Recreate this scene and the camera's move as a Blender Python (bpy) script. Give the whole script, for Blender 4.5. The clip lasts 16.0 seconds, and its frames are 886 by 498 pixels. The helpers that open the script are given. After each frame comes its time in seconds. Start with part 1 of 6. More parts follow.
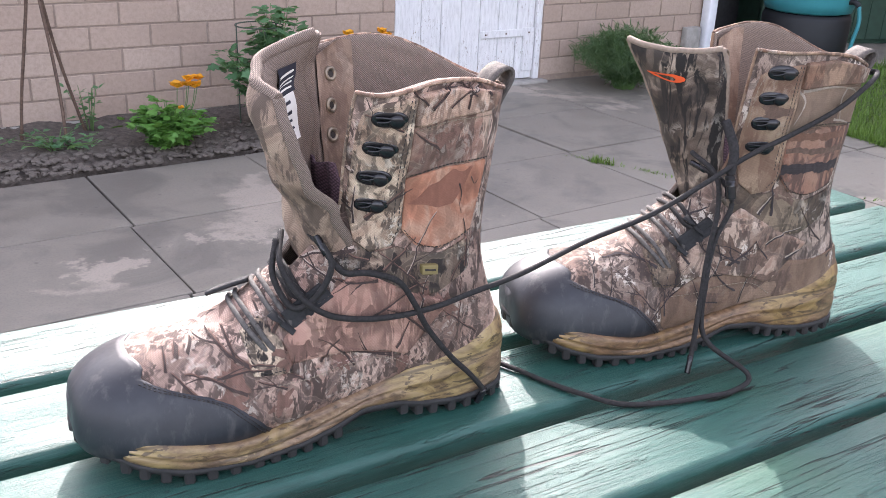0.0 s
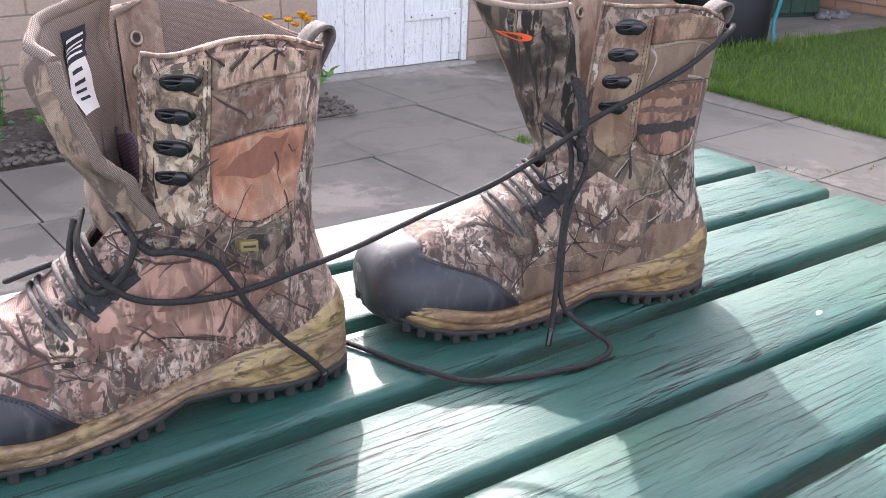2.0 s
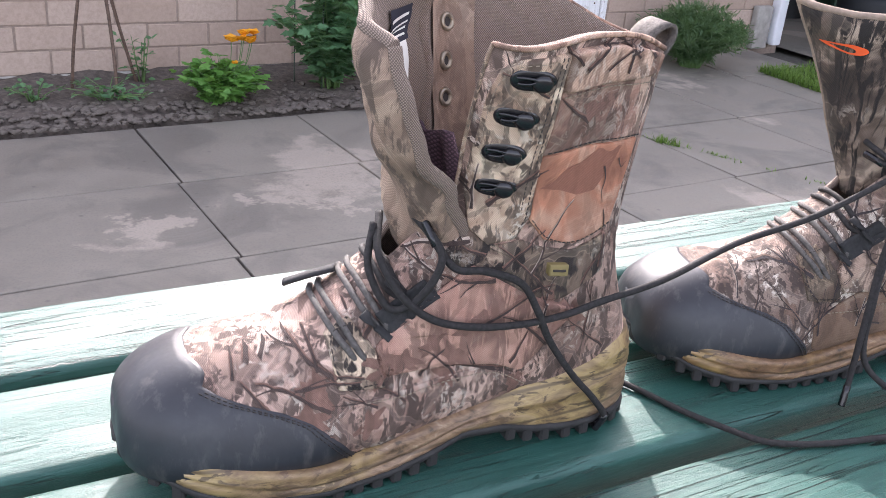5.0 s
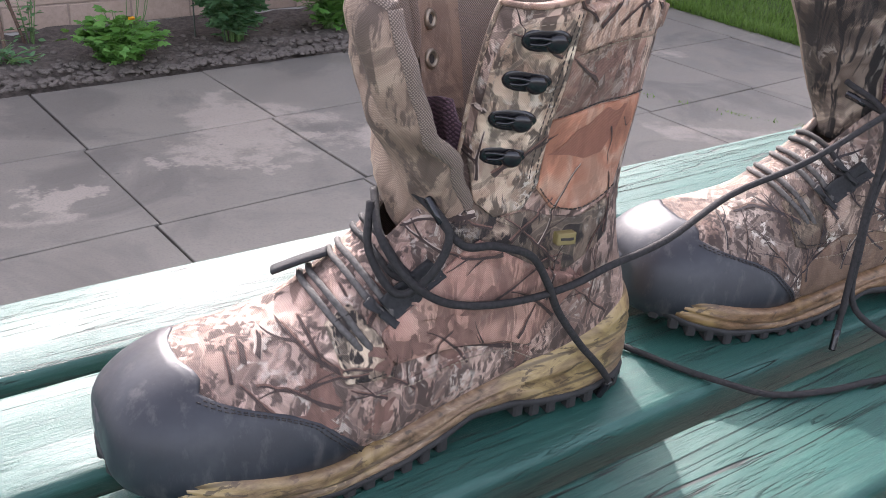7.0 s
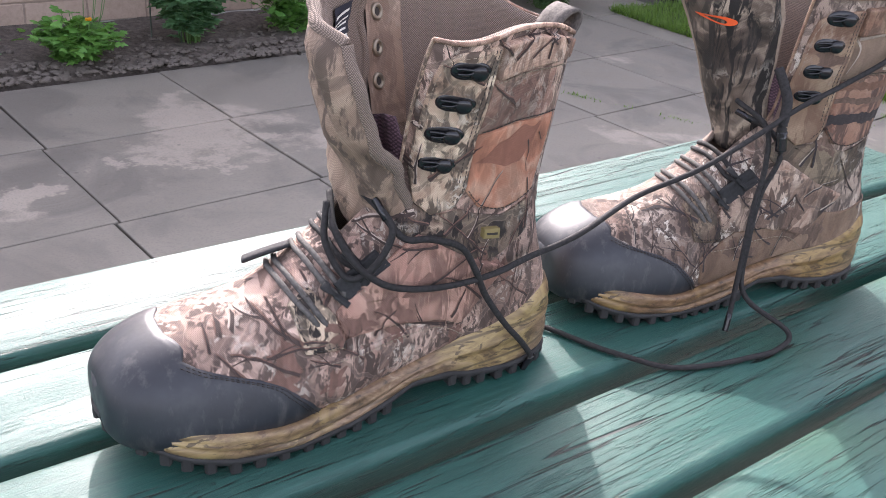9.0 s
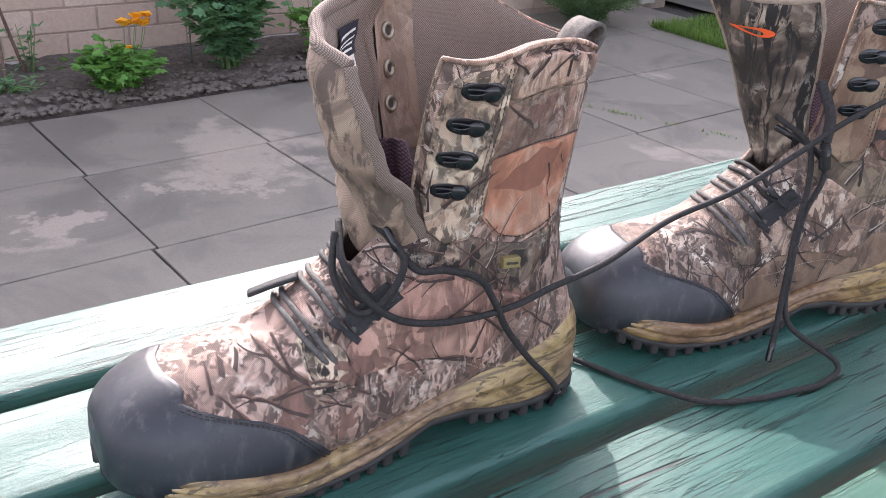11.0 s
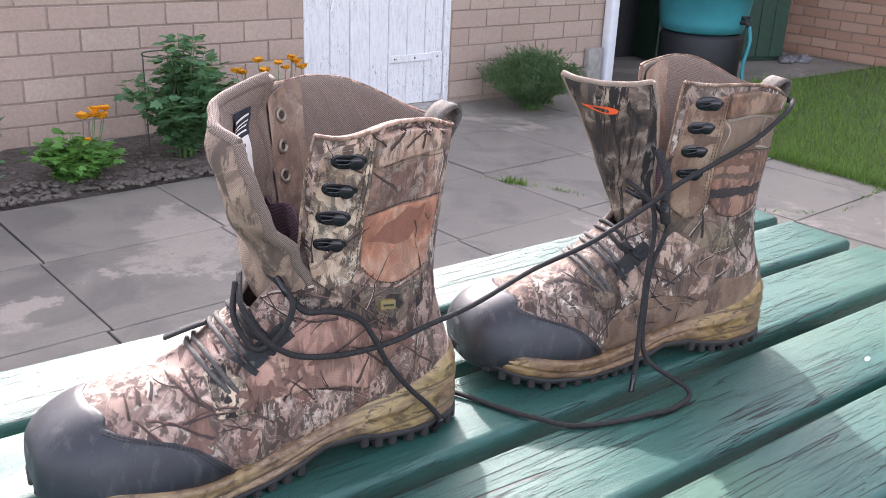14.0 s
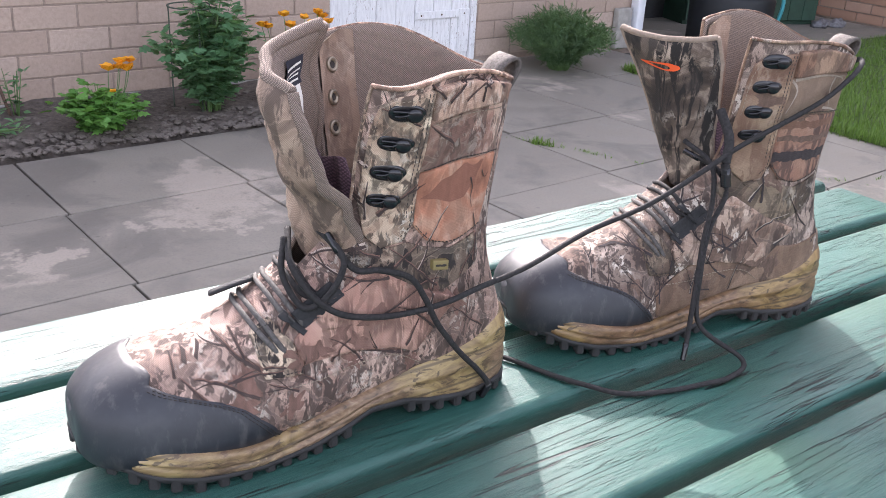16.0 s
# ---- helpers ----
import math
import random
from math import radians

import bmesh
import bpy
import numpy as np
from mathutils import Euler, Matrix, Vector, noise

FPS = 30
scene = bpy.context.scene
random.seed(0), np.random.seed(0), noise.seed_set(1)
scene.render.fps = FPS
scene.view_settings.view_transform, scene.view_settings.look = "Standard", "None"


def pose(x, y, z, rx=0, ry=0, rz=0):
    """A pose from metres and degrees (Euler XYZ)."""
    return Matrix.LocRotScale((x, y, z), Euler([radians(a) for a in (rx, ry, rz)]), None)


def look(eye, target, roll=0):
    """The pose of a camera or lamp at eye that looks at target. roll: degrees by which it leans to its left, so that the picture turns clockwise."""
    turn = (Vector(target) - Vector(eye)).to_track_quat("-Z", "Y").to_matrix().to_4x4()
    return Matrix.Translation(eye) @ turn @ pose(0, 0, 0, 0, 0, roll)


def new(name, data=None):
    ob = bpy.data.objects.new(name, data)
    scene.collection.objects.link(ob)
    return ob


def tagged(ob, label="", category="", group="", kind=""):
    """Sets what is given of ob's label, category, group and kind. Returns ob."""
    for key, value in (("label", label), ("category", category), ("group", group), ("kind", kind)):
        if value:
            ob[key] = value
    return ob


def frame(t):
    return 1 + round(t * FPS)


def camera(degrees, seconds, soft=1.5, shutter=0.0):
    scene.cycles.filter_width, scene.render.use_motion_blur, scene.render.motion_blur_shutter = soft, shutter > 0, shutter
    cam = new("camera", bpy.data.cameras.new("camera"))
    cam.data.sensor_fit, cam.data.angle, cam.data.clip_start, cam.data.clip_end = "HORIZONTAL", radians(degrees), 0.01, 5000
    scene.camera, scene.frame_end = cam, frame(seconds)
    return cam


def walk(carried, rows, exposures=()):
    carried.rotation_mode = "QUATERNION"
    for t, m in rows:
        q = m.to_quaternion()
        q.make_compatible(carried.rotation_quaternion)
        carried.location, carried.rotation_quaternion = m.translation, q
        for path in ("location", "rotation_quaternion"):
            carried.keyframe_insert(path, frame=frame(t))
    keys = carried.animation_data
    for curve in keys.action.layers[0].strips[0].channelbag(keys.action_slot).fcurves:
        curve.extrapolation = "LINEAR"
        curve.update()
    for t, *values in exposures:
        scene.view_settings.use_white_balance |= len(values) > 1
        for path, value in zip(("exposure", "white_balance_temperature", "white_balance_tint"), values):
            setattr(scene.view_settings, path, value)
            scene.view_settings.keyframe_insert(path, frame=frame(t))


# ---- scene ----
cam = camera(51.1, 16.0, soft=0.6)
PATH = [
    (0, (0.101, 0.075, 1.044), (1.071, 1.653, 0.287), 2.5),
    (0.5, (0.105, 0.071, 1.045), (1.075, 1.639, 0.272), 2.6),
    (1, (0.117, 0.062, 1.045), (1.123, 1.609, 0.272), 2.3),
    (1.5, (0.154, 0.05, 1.029), (1.14, 1.613, 0.264), 1.0),
    (2, (0.191, 0.06, 1.021), (1.246, 1.57, 0.242), 1.6),
    (2.5, (0.219, 0.057, 1.02), (1.285, 1.584, 0.292), 1.5),
    (3, (0.208, 0.061, 1.015), (1.241, 1.637, 0.346), 2.1),
    (3.5, (0.154, 0.103, 1.026), (1.15, 1.68, 0.305), 3.7),
    (4, (0.115, 0.153, 1.018), (1.037, 1.747, 0.237), 4.1),
    (4.5, (0.112, 0.186, 1.012), (1.008, 1.772, 0.187), 5.1),
    (4.7, (0.115, 0.192, 1.009), (1.001, 1.786, 0.188), 5.0),
    (6.8, (0.097, 0.267, 1.002), (1.112, 1.751, 0.125), 3.4),
    (7, (0.091, 0.261, 1.003), (1.129, 1.706, 0.09), 4.0),
    (7.5, (0.061, 0.22, 1.033), (1.143, 1.613, 0.09), 4.7),
    (8, (0.03, 0.183, 1.052), (1.122, 1.602, 0.162), 4.7),
    (8.5, (0.03, 0.181, 1.048), (1.135, 1.589, 0.156), 5.5),
    (9, (0.047, 0.188, 1.042), (1.164, 1.578, 0.136), 5.5),
    (9.2, (0.056, 0.195, 1.038), (1.165, 1.588, 0.128), 5.5),
    (11.3, (0.081, 0.205, 1.034), (1.128, 1.67, 0.164), 3.3),
    (11.5, (0.081, 0.201, 1.035), (1.148, 1.655, 0.171), 3.4),
    (12, (0.078, 0.19, 1.041), (1.16, 1.633, 0.175), 3.7),
    (12.5, (0.073, 0.163, 1.053), (1.179, 1.59, 0.193), 3.7),
    (13, (0.07, 0.121, 1.07), (1.211, 1.57, 0.297), 2.8),
    (13.5, (0.064, 0.087, 1.068), (1.197, 1.578, 0.365), 2.2),
    (14, (0.067, 0.083, 1.058), (1.205, 1.568, 0.351), 2.5),
    (14.5, (0.07, 0.098, 1.049), (1.174, 1.584, 0.293), 2.6),
    (15, (0.066, 0.111, 1.049), (1.159, 1.601, 0.285), 2.9),
    (15.5, (0.062, 0.116, 1.048), (1.156, 1.605, 0.284), 3.3),
    (16, (0.061, 0.118, 1.046), (1.153, 1.597, 0.258), 3.4),
]
walk(cam, [(t, look(eye, target, roll)) for t, eye, target, roll in PATH], exposures=[(0.0, 2.55, 6500, 21), (4.5, 2.55, 6500, 21), (6.8, 2.36, 6500, 21), (9.2, 2.38, 6500, 21), (11.3, 2.45, 6500, 21), (13.0, 2.54, 6500, 21), (16.0, 2.52, 6500, 21)])

# ---- world, sun, exposure ----
SUN_AZ = radians(20.5)
SUN_EL = radians(33)
world = bpy.data.worlds.new("world")
scene.world = world
world.use_nodes = True
wn = world.node_tree
sky = wn.nodes.new("ShaderNodeTexSky")
sky.sky_type = 'NISHITA'
sky.sun_disc = False
sky.sun_elevation = SUN_EL
sky.sun_rotation = SUN_AZ
sky.air_density, sky.dust_density, sky.ozone_density = 1.0, 3.0, 1.0
bg = wn.nodes["Background"]
haze = wn.nodes.new("ShaderNodeHueSaturation")
haze.inputs["Saturation"].default_value = 0.45
wn.links.new(sky.outputs[0], haze.inputs["Color"])
wn.links.new(haze.outputs[0], bg.inputs[0])
bg.inputs[1].default_value = 0.15
sun_data = bpy.data.lights.new("sun", 'SUN')
sun_data.energy, sun_data.angle, sun_data.color = 1.75, radians(0.6), (1.0, 0.97, 0.93)
sun = new("sun", sun_data)
toward = Vector((math.sin(SUN_AZ) * math.cos(SUN_EL), math.cos(SUN_AZ) * math.cos(SUN_EL), math.sin(SUN_EL)))
sun.matrix_world = look(toward * 20, (0, 0, 0))

TABLE = 0.66


# ---- materials ----
class Mat:
    """A small wrapper to write node materials in few lines."""

    def __init__(self, name, rough=0.6, metal=0.0):
        self.m = bpy.data.materials.new(name)
        self.m.use_nodes = True
        self.t = self.m.node_tree
        self.b = self.t.nodes["Principled BSDF"]
        self.b.inputs["Roughness"].default_value = rough
        self.b.inputs["Metallic"].default_value = metal
        self.co = self.t.nodes.new("ShaderNodeTexCoord").outputs["Object"]

    def n(self, kind, **kw):
        node = self.t.nodes.new(kind)
        for k, v in kw.items():
            node.inputs[k.replace("_", " ")].default_value = v
        return node

    def link(self, a, b):
        self.t.links.new(a, b)

    def mapped(self, scale=(1, 1, 1), rot=(0, 0, 0), loc=(0, 0, 0), src=None):
        node = self.n("ShaderNodeMapping")
        node.inputs["Scale"].default_value = scale
        node.inputs["Rotation"].default_value = [radians(a) for a in rot]
        node.inputs["Location"].default_value = loc
        self.link(src or self.co, node.inputs["Vector"])
        return node.outputs[0]

    def noise(self, scale, detail=4, rough=0.55, co=None, distort=0.0):
        node = self.n("ShaderNodeTexNoise", Scale=scale, Detail=detail, Roughness=rough, Distortion=distort)
        self.link(co or self.co, node.inputs["Vector"])
        return node.outputs["Fac"]

    def voronoi(self, scale, co=None, feature='F1', out="Distance"):
        node = self.n("ShaderNodeTexVoronoi", Scale=scale)
        node.feature = feature
        self.link(co or self.co, node.inputs["Vector"])
        return node.outputs[out]

    def ramp(self, fac, stops, ease='LINEAR'):
        node = self.n("ShaderNodeValToRGB")
        el = node.color_ramp.elements
        node.color_ramp.interpolation = ease
        while len(el) < len(stops):
            el.new(0.5)
        for e, (p, c) in zip(el, stops):
            e.position = p
            e.color = (c, c, c, 1) if isinstance(c, (int, float)) else (*c, 1)
        self.link(fac, node.inputs[0])
        return node.outputs[0]

    def mix(self, fac, a, b, blend='MIX'):
        node = self.t.nodes.new("ShaderNodeMix")
        node.data_type, node.blend_type = 'RGBA', blend
        for value, i in ((fac, 0), (a, 6), (b, 7)):
            if isinstance(value, (int, float)):
                node.inputs[i].default_value = value
            elif isinstance(value, tuple):
                node.inputs[i].default_value = (*value, 1)
            else:
                self.link(value, node.inputs[i])
        return node.outputs[2]

    def math(self, op, a, b=0.5):
        node = self.t.nodes.new("ShaderNodeMath")
        node.operation = op
        for value, i in ((a, 0), (b, 1)):
            if isinstance(value, (int, float)):
                node.inputs[i].default_value = value
            else:
                self.link(value, node.inputs[i])
        return node.outputs[0]

    def random(self):
        return self.t.nodes.new("ShaderNodeObjectInfo").outputs["Random"]

    def island(self):
        return self.t.nodes.new("ShaderNodeNewGeometry").outputs["Random Per Island"]

    def color(self, c):
        if isinstance(c, tuple):
            self.b.inputs["Base Color"].default_value = (*c, 1)
        else:
            self.link(c, self.b.inputs["Base Color"])
        return self

    def rough(self, v):
        self.link(v, self.b.inputs["Roughness"])
        return self

    def bump(self, height, strength=0.4, distance=0.002):
        node = self.n("ShaderNodeBump", Strength=strength, Distance=distance)
        self.link(height, node.inputs["Height"])
        if self.b.inputs["Normal"].is_linked:
            self.link(self.b.inputs["Normal"].links[0].from_socket, node.inputs["Normal"])
        self.link(node.outputs[0], self.b.inputs["Normal"])
        return self


def weave(mt, count):
    """A fine cloth weave, count threads a metre, as a value between 0 and 1."""
    a = mt.n("ShaderNodeTexWave", Scale=count / 6.28, Distortion=0.3, Detail=0.0)
    mt.link(mt.mapped(rot=(0, 38, 0)), a.inputs["Vector"])
    b = mt.n("ShaderNodeTexWave", Scale=count / 6.28, Distortion=0.3, Detail=0.0)
    mt.link(mt.mapped(rot=(0, -42, 0)), b.inputs["Vector"])
    return mt.math('MULTIPLY', a.outputs["Fac"], b.outputs["Fac"])


def camo_material(name, base, light, dark, shift=(0, 0, 0), turn=0.0, scale=1.0, streaks=0.5, specks=0.5, cloth=2600, stretch=3.0, leafy=1.0, bark=0.0):
    """Printed woodland cloth: leaf-like patches with crisp rims, dark bark and twigs, pale lichen, on a coarse weave."""
    mt = Mat(name, 0.85)
    dark = tuple(0.6 * v for v in dark)
    # near cloth brightened in its colour for bounced light; other cloth slightly darkened
    bounce_gain = 1.42 if name.startswith("near") else 0.89
    base, light = tuple(v * bounce_gain for v in base), tuple(v * bounce_gain for v in light)
    base, light = tuple(min(0.8, v * k) for v, k in zip(base, (1.17, 1.06, 0.99))), tuple(min(0.85, v * k) for v, k in zip(light, (1.22, 1.14, 1.08)))
    def at(k):
        return tuple(v + k for v in shift)
    warp = mt.n("ShaderNodeTexNoise", Scale=30 * scale, Detail=3.0)
    mt.link(mt.co, warp.inputs["Vector"])
    bend = mt.t.nodes.new("ShaderNodeVectorMath")
    bend.operation = 'SCALE'
    mt.link(warp.outputs["Color"], bend.inputs[0])
    bend.inputs["Scale"].default_value = 0.011
    plus = mt.t.nodes.new("ShaderNodeVectorMath")
    mt.link(mt.co, plus.inputs[0])
    mt.link(bend.outputs[0], plus.inputs[1])
    wv = plus.outputs[0]
    soft = mt.noise(17 * scale, 4, 0.55, mt.mapped(loc=shift, src=wv), 0.8)
    half = tuple(0.5 * (a + b) for a, b in zip(base, light))
    col = mt.ramp(soft, [(0.34, tuple(0.36 * v for v in base)), (0.43, base), (0.47, half), (0.50, base), (0.58, half), (0.61, light), (0.75, tuple(min(0.9, 1.15 * v) for v in light))])
    # leaves: cells with their own tone
    cell = mt.voronoi(25 * scale, mt.mapped(scale=(1, 1, 0.5), rot=(0, turn + 20, 0), loc=at(2.2), src=wv), 'F1', "Color")
    tone = mt.n("ShaderNodeSeparateColor")
    mt.link(cell, tone.inputs[0])
    col = mt.mix(mt.ramp(tone.outputs[0], [(0.68, 0.0), (0.72, 0.45 * leafy)]), col, light)
    col = mt.mix(mt.ramp(tone.outputs[1], [(0.66, 0.0), (0.70, 0.6 * leafy * min(1, streaks + 0.25))]), col, tuple(0.42 * v for v in base))
    # bark streaks along one direction
    fine = mt.noise(120 * scale, 6, 0.66, mt.mapped(scale=(1, 1, 1.0 / stretch), rot=(0, turn, 0), loc=shift, src=wv), 0.5)
    where = mt.ramp(mt.noise(19 * scale, 3, 0.6, mt.mapped(loc=at(3.1))), [(0.36 - bark, 0.0), (0.46 - bark, 1.0)])
    col = mt.mix(mt.math('MULTIPLY', mt.math('MULTIPLY', where, mt.ramp(fine, [(0.47, 1.0), (0.52, 0.0)])), streaks), col, dark)
    # twigs: thin curved lines with a pale side
    twig = mt.voronoi(27 * scale, mt.mapped(scale=(1, 1, 0.4), rot=(0, turn + 35, 0), loc=at(1.7), src=wv), 'DISTANCE_TO_EDGE')
    gate = mt.ramp(mt.noise(24 * scale, 2, 0.5, mt.mapped(loc=at(-2.3))), [(0.44, 0.0), (0.48, 1.0)])
    col = mt.mix(mt.math('MULTIPLY', mt.math('MULTIPLY', mt.ramp(twig, [(0.06, 1.0), (0.09, 0.0)]), gate), 0.15 * specks), col, light)
    col = mt.mix(mt.math('MULTIPLY', mt.math('MULTIPLY', mt.ramp(twig, [(0.035, 1.0), (0.05, 0.0)]), gate), 0.4 * streaks), col, dark)
    # long branches, two ways
    for way, off in ((turn + 50, 0.37), (turn - 28, 0.91)):
        arm = mt.n("ShaderNodeTexWave", Scale=11.0 * scale, Distortion=5.5, Detail=4.0)
        arm.inputs["Detail Scale"].default_value = 2.2
        mt.link(mt.mapped(rot=(0, way, 0), loc=at(off)), arm.inputs["Vector"])
        pick = mt.ramp(mt.noise(16 * scale, 2, 0.5, mt.mapped(loc=at(off * 9))), [(0.46, 0.0), (0.52, 1.0)])
        col = mt.mix(mt.math('MULTIPLY', mt.math('MULTIPLY', mt.ramp(arm.outputs["Fac"], [(0.90, 0.0), (0.93, 1.0)]), pick), 0.2 * streaks), col, light)
        col = mt.mix(mt.math('MULTIPLY', mt.math('MULTIPLY', mt.ramp(arm.outputs["Fac"], [(0.945, 0.0), (0.965, 1.0)]), pick), 0.5 * min(1.0, streaks + 0.1)), col, dark)
    # pale lichen specks with dark rims
    pale = mt.noise(115 * scale, 6, 0.72, mt.mapped(scale=(1, 1, 0.7), rot=(0, turn, 0), loc=at(5.5), src=wv), 0.6)
    spot = mt.ramp(mt.noise(21 * scale, 3, 0.6, mt.mapped(loc=at(8.2))), [(0.53, 0.0), (0.60, 1.0)])
    col = mt.mix(mt.math('MULTIPLY', mt.math('MULTIPLY', mt.ramp(pale, [(0.46, 0.0), (0.49, 1.0), (0.52, 0.0)]), spot), 0.7 * specks), col, dark)
    col = mt.mix(mt.math('MULTIPLY', mt.math('MULTIPLY', mt.ramp(pale, [(0.52, 0.0), (0.56, 1.0)]), spot), specks), col, (0.74, 0.66, 0.56))
    grain = weave(mt, cloth)
    col = mt.mix(mt.math('MULTIPLY', mt.ramp(grain, [(0.0, 1.0), (0.45, 0.0)]), 0.42), col, tuple(0.25 * v for v in base))
    mt.color(col)
    mt.bump(grain, 0.4, 0.0007)
    mt.bump(mt.noise(60, 4), 0.35, 0.0025)
    return mt.m


def plain_material(name, c, rough=0.6, metal=0.0, vary=0.25, scale=40, bump=0.2, dist=0.001):
    mt = Mat(name, rough, metal)
    f = mt.noise(scale, 5, 0.6)
    f2 = mt.noise(scale * 0.13, 3, 0.5)
    lo, hi = tuple(v * (1 - vary) for v in c), tuple(min(1, v * (1 + vary)) for v in c)
    mt.color(mt.mix(mt.math('MULTIPLY', f2, 0.5), mt.ramp(f, [(0.3, lo), (0.7, hi)]), lo))
    if bump:
        mt.bump(f, bump, dist)
    return mt.m


def mesh_cloth(name, c, count=900):
    """Spacer-mesh lining with small dark holes."""
    mt = Mat(name, 0.9)
    g = weave(mt, count)
    col = mt.mix(mt.ramp(g, [(0.08, 1.0), (0.35, 0.0)]), c, tuple(0.32 * v for v in c))
    col = mt.mix(mt.math('MULTIPLY', mt.noise(30, 3), 0.35), col, tuple(0.6 * v for v in c))
    mt.color(col)
    mt.bump(g, 0.5, 0.0008)
    return mt.m


def paint_wood(name):
    """Green paint on weathered softwood, with raised grain, long drying cracks and rubbed spots."""
    mt = Mat(name, 0.42)
    mt.b.inputs["Specular IOR Level"].default_value = 0.38
    mt.b.inputs["Coat Weight"].default_value = 0.06
    mt.b.inputs["Coat Roughness"].default_value = 0.36
    r = mt.random()
    off = mt.n("ShaderNodeCombineXYZ")
    mt.link(mt.math('MULTIPLY', r, 37.0), off.inputs[0])
    mt.link(mt.math('MULTIPLY', r, 11.0), off.inputs[1])
    add = mt.t.nodes.new("ShaderNodeVectorMath")
    mt.link(mt.co, add.inputs[0])
    mt.link(off.outputs[0], add.inputs[1])
    co = mt.mapped(scale=(1, 9, 9), src=add.outputs[0])
    wide = mt.mapped(scale=(1, 3, 3), src=add.outputs[0])
    grain = mt.noise(24, 7, 0.72, co, 0.5)
    line_co = mt.mapped(scale=(1.1, 110, 110), src=add.outputs[0])
    lines = mt.noise(6.0, 6, 0.75, line_co, 0.6)
    rough_patch = mt.ramp(mt.noise(4.5, 3, 0.5, mt.mapped(loc=(2, 9, 4), src=wide)), [(0.42, 0.25), (0.6, 1.0)])
    rings = mt.noise(9, 3, 0.5, co, 1.2)
    crack = mt.noise(4.2, 4, 0.55, mt.mapped(scale=(0.45, 12, 12), src=add.outputs[0]), 0.8)
    deep = mt.ramp(mt.math('ABSOLUTE', mt.math('SUBTRACT', crack, 0.5)), [(0.0035, 1.0), (0.008, 0.0)])
    deep = mt.math('MULTIPLY', deep, mt.ramp(mt.noise(3.2, 2, 0.5, wide), [(0.45, 0.0), (0.52, 1.0)]))
    hair = mt.ramp(mt.math('ABSOLUTE', mt.math('SUBTRACT', mt.noise(7.0, 5, 0.6, mt.mapped(scale=(0.5, 16, 16), loc=(7, 3, 1), src=add.outputs[0]), 0.7), 0.5)), [(0.002, 1.0), (0.007, 0.0)])
    hair = mt.math('MULTIPLY', hair, mt.ramp(mt.noise(4.0, 2, 0.5, mt.mapped(loc=(5, 5, 5), src=wide)), [(0.48, 0.0), (0.60, 0.6)]))
    col = mt.ramp(grain, [(0.3, (0.014, 0.060, 0.048)), (0.5, (0.020, 0.084, 0.068)), (0.72, (0.034, 0.112, 0.093))])
    col = mt.mix(mt.math('MULTIPLY', mt.ramp(mt.noise(6, 3, 0.5, wide), [(0.4, 0.0), (0.75, 1.0)]), 0.25), col, (0.050, 0.120, 0.102))
    col = mt.mix(mt.math('MULTIPLY', mt.math('MULTIPLY', mt.ramp(lines, [(0.36, 1.0), (0.5, 0.0)]), rough_patch), 0.3), col, (0.008, 0.03, 0.025))
    worn = mt.math('MULTIPLY', mt.ramp(mt.noise(46, 6, 0.75, co, 0.4), [(0.6, 0.0), (0.7, 1.0)]), mt.ramp(mt.noise(5, 3, 0.5, wide), [(0.5, 0.0), (0.65, 1.0)]))
    col = mt.mix(mt.math('MULTIPLY', worn, 0.2), col, (0.18, 0.27, 0.24))
    algae = mt.math('MULTIPLY', mt.ramp(mt.noise(3.0, 3, 0.5, add.outputs[0]), [(0.58, 0.0), (0.75, 1.0)]), 0.3)
    col = mt.mix(algae, col, (0.06, 0.13, 0.05))
    col = mt.mix(mt.math('MAXIMUM', deep, hair), col, (0.008, 0.014, 0.012))
    mt.color(col)
    mt.rough(mt.ramp(lines, [(0.3, 0.48), (0.7, 0.32)]))
    mt.bump(mt.math('ADD', mt.math('MULTIPLY', grain, 0.8), mt.math('MULTIPLY', rings, 0.25)), 0.4, 0.0020)
    mt.bump(mt.math('MULTIPLY', lines, rough_patch), 0.5, 0.0020)
    mt.bump(mt.math('MULTIPLY', mt.math('MAXIMUM', deep, hair), -1.0), 0.9, 0.004)
    return mt.m


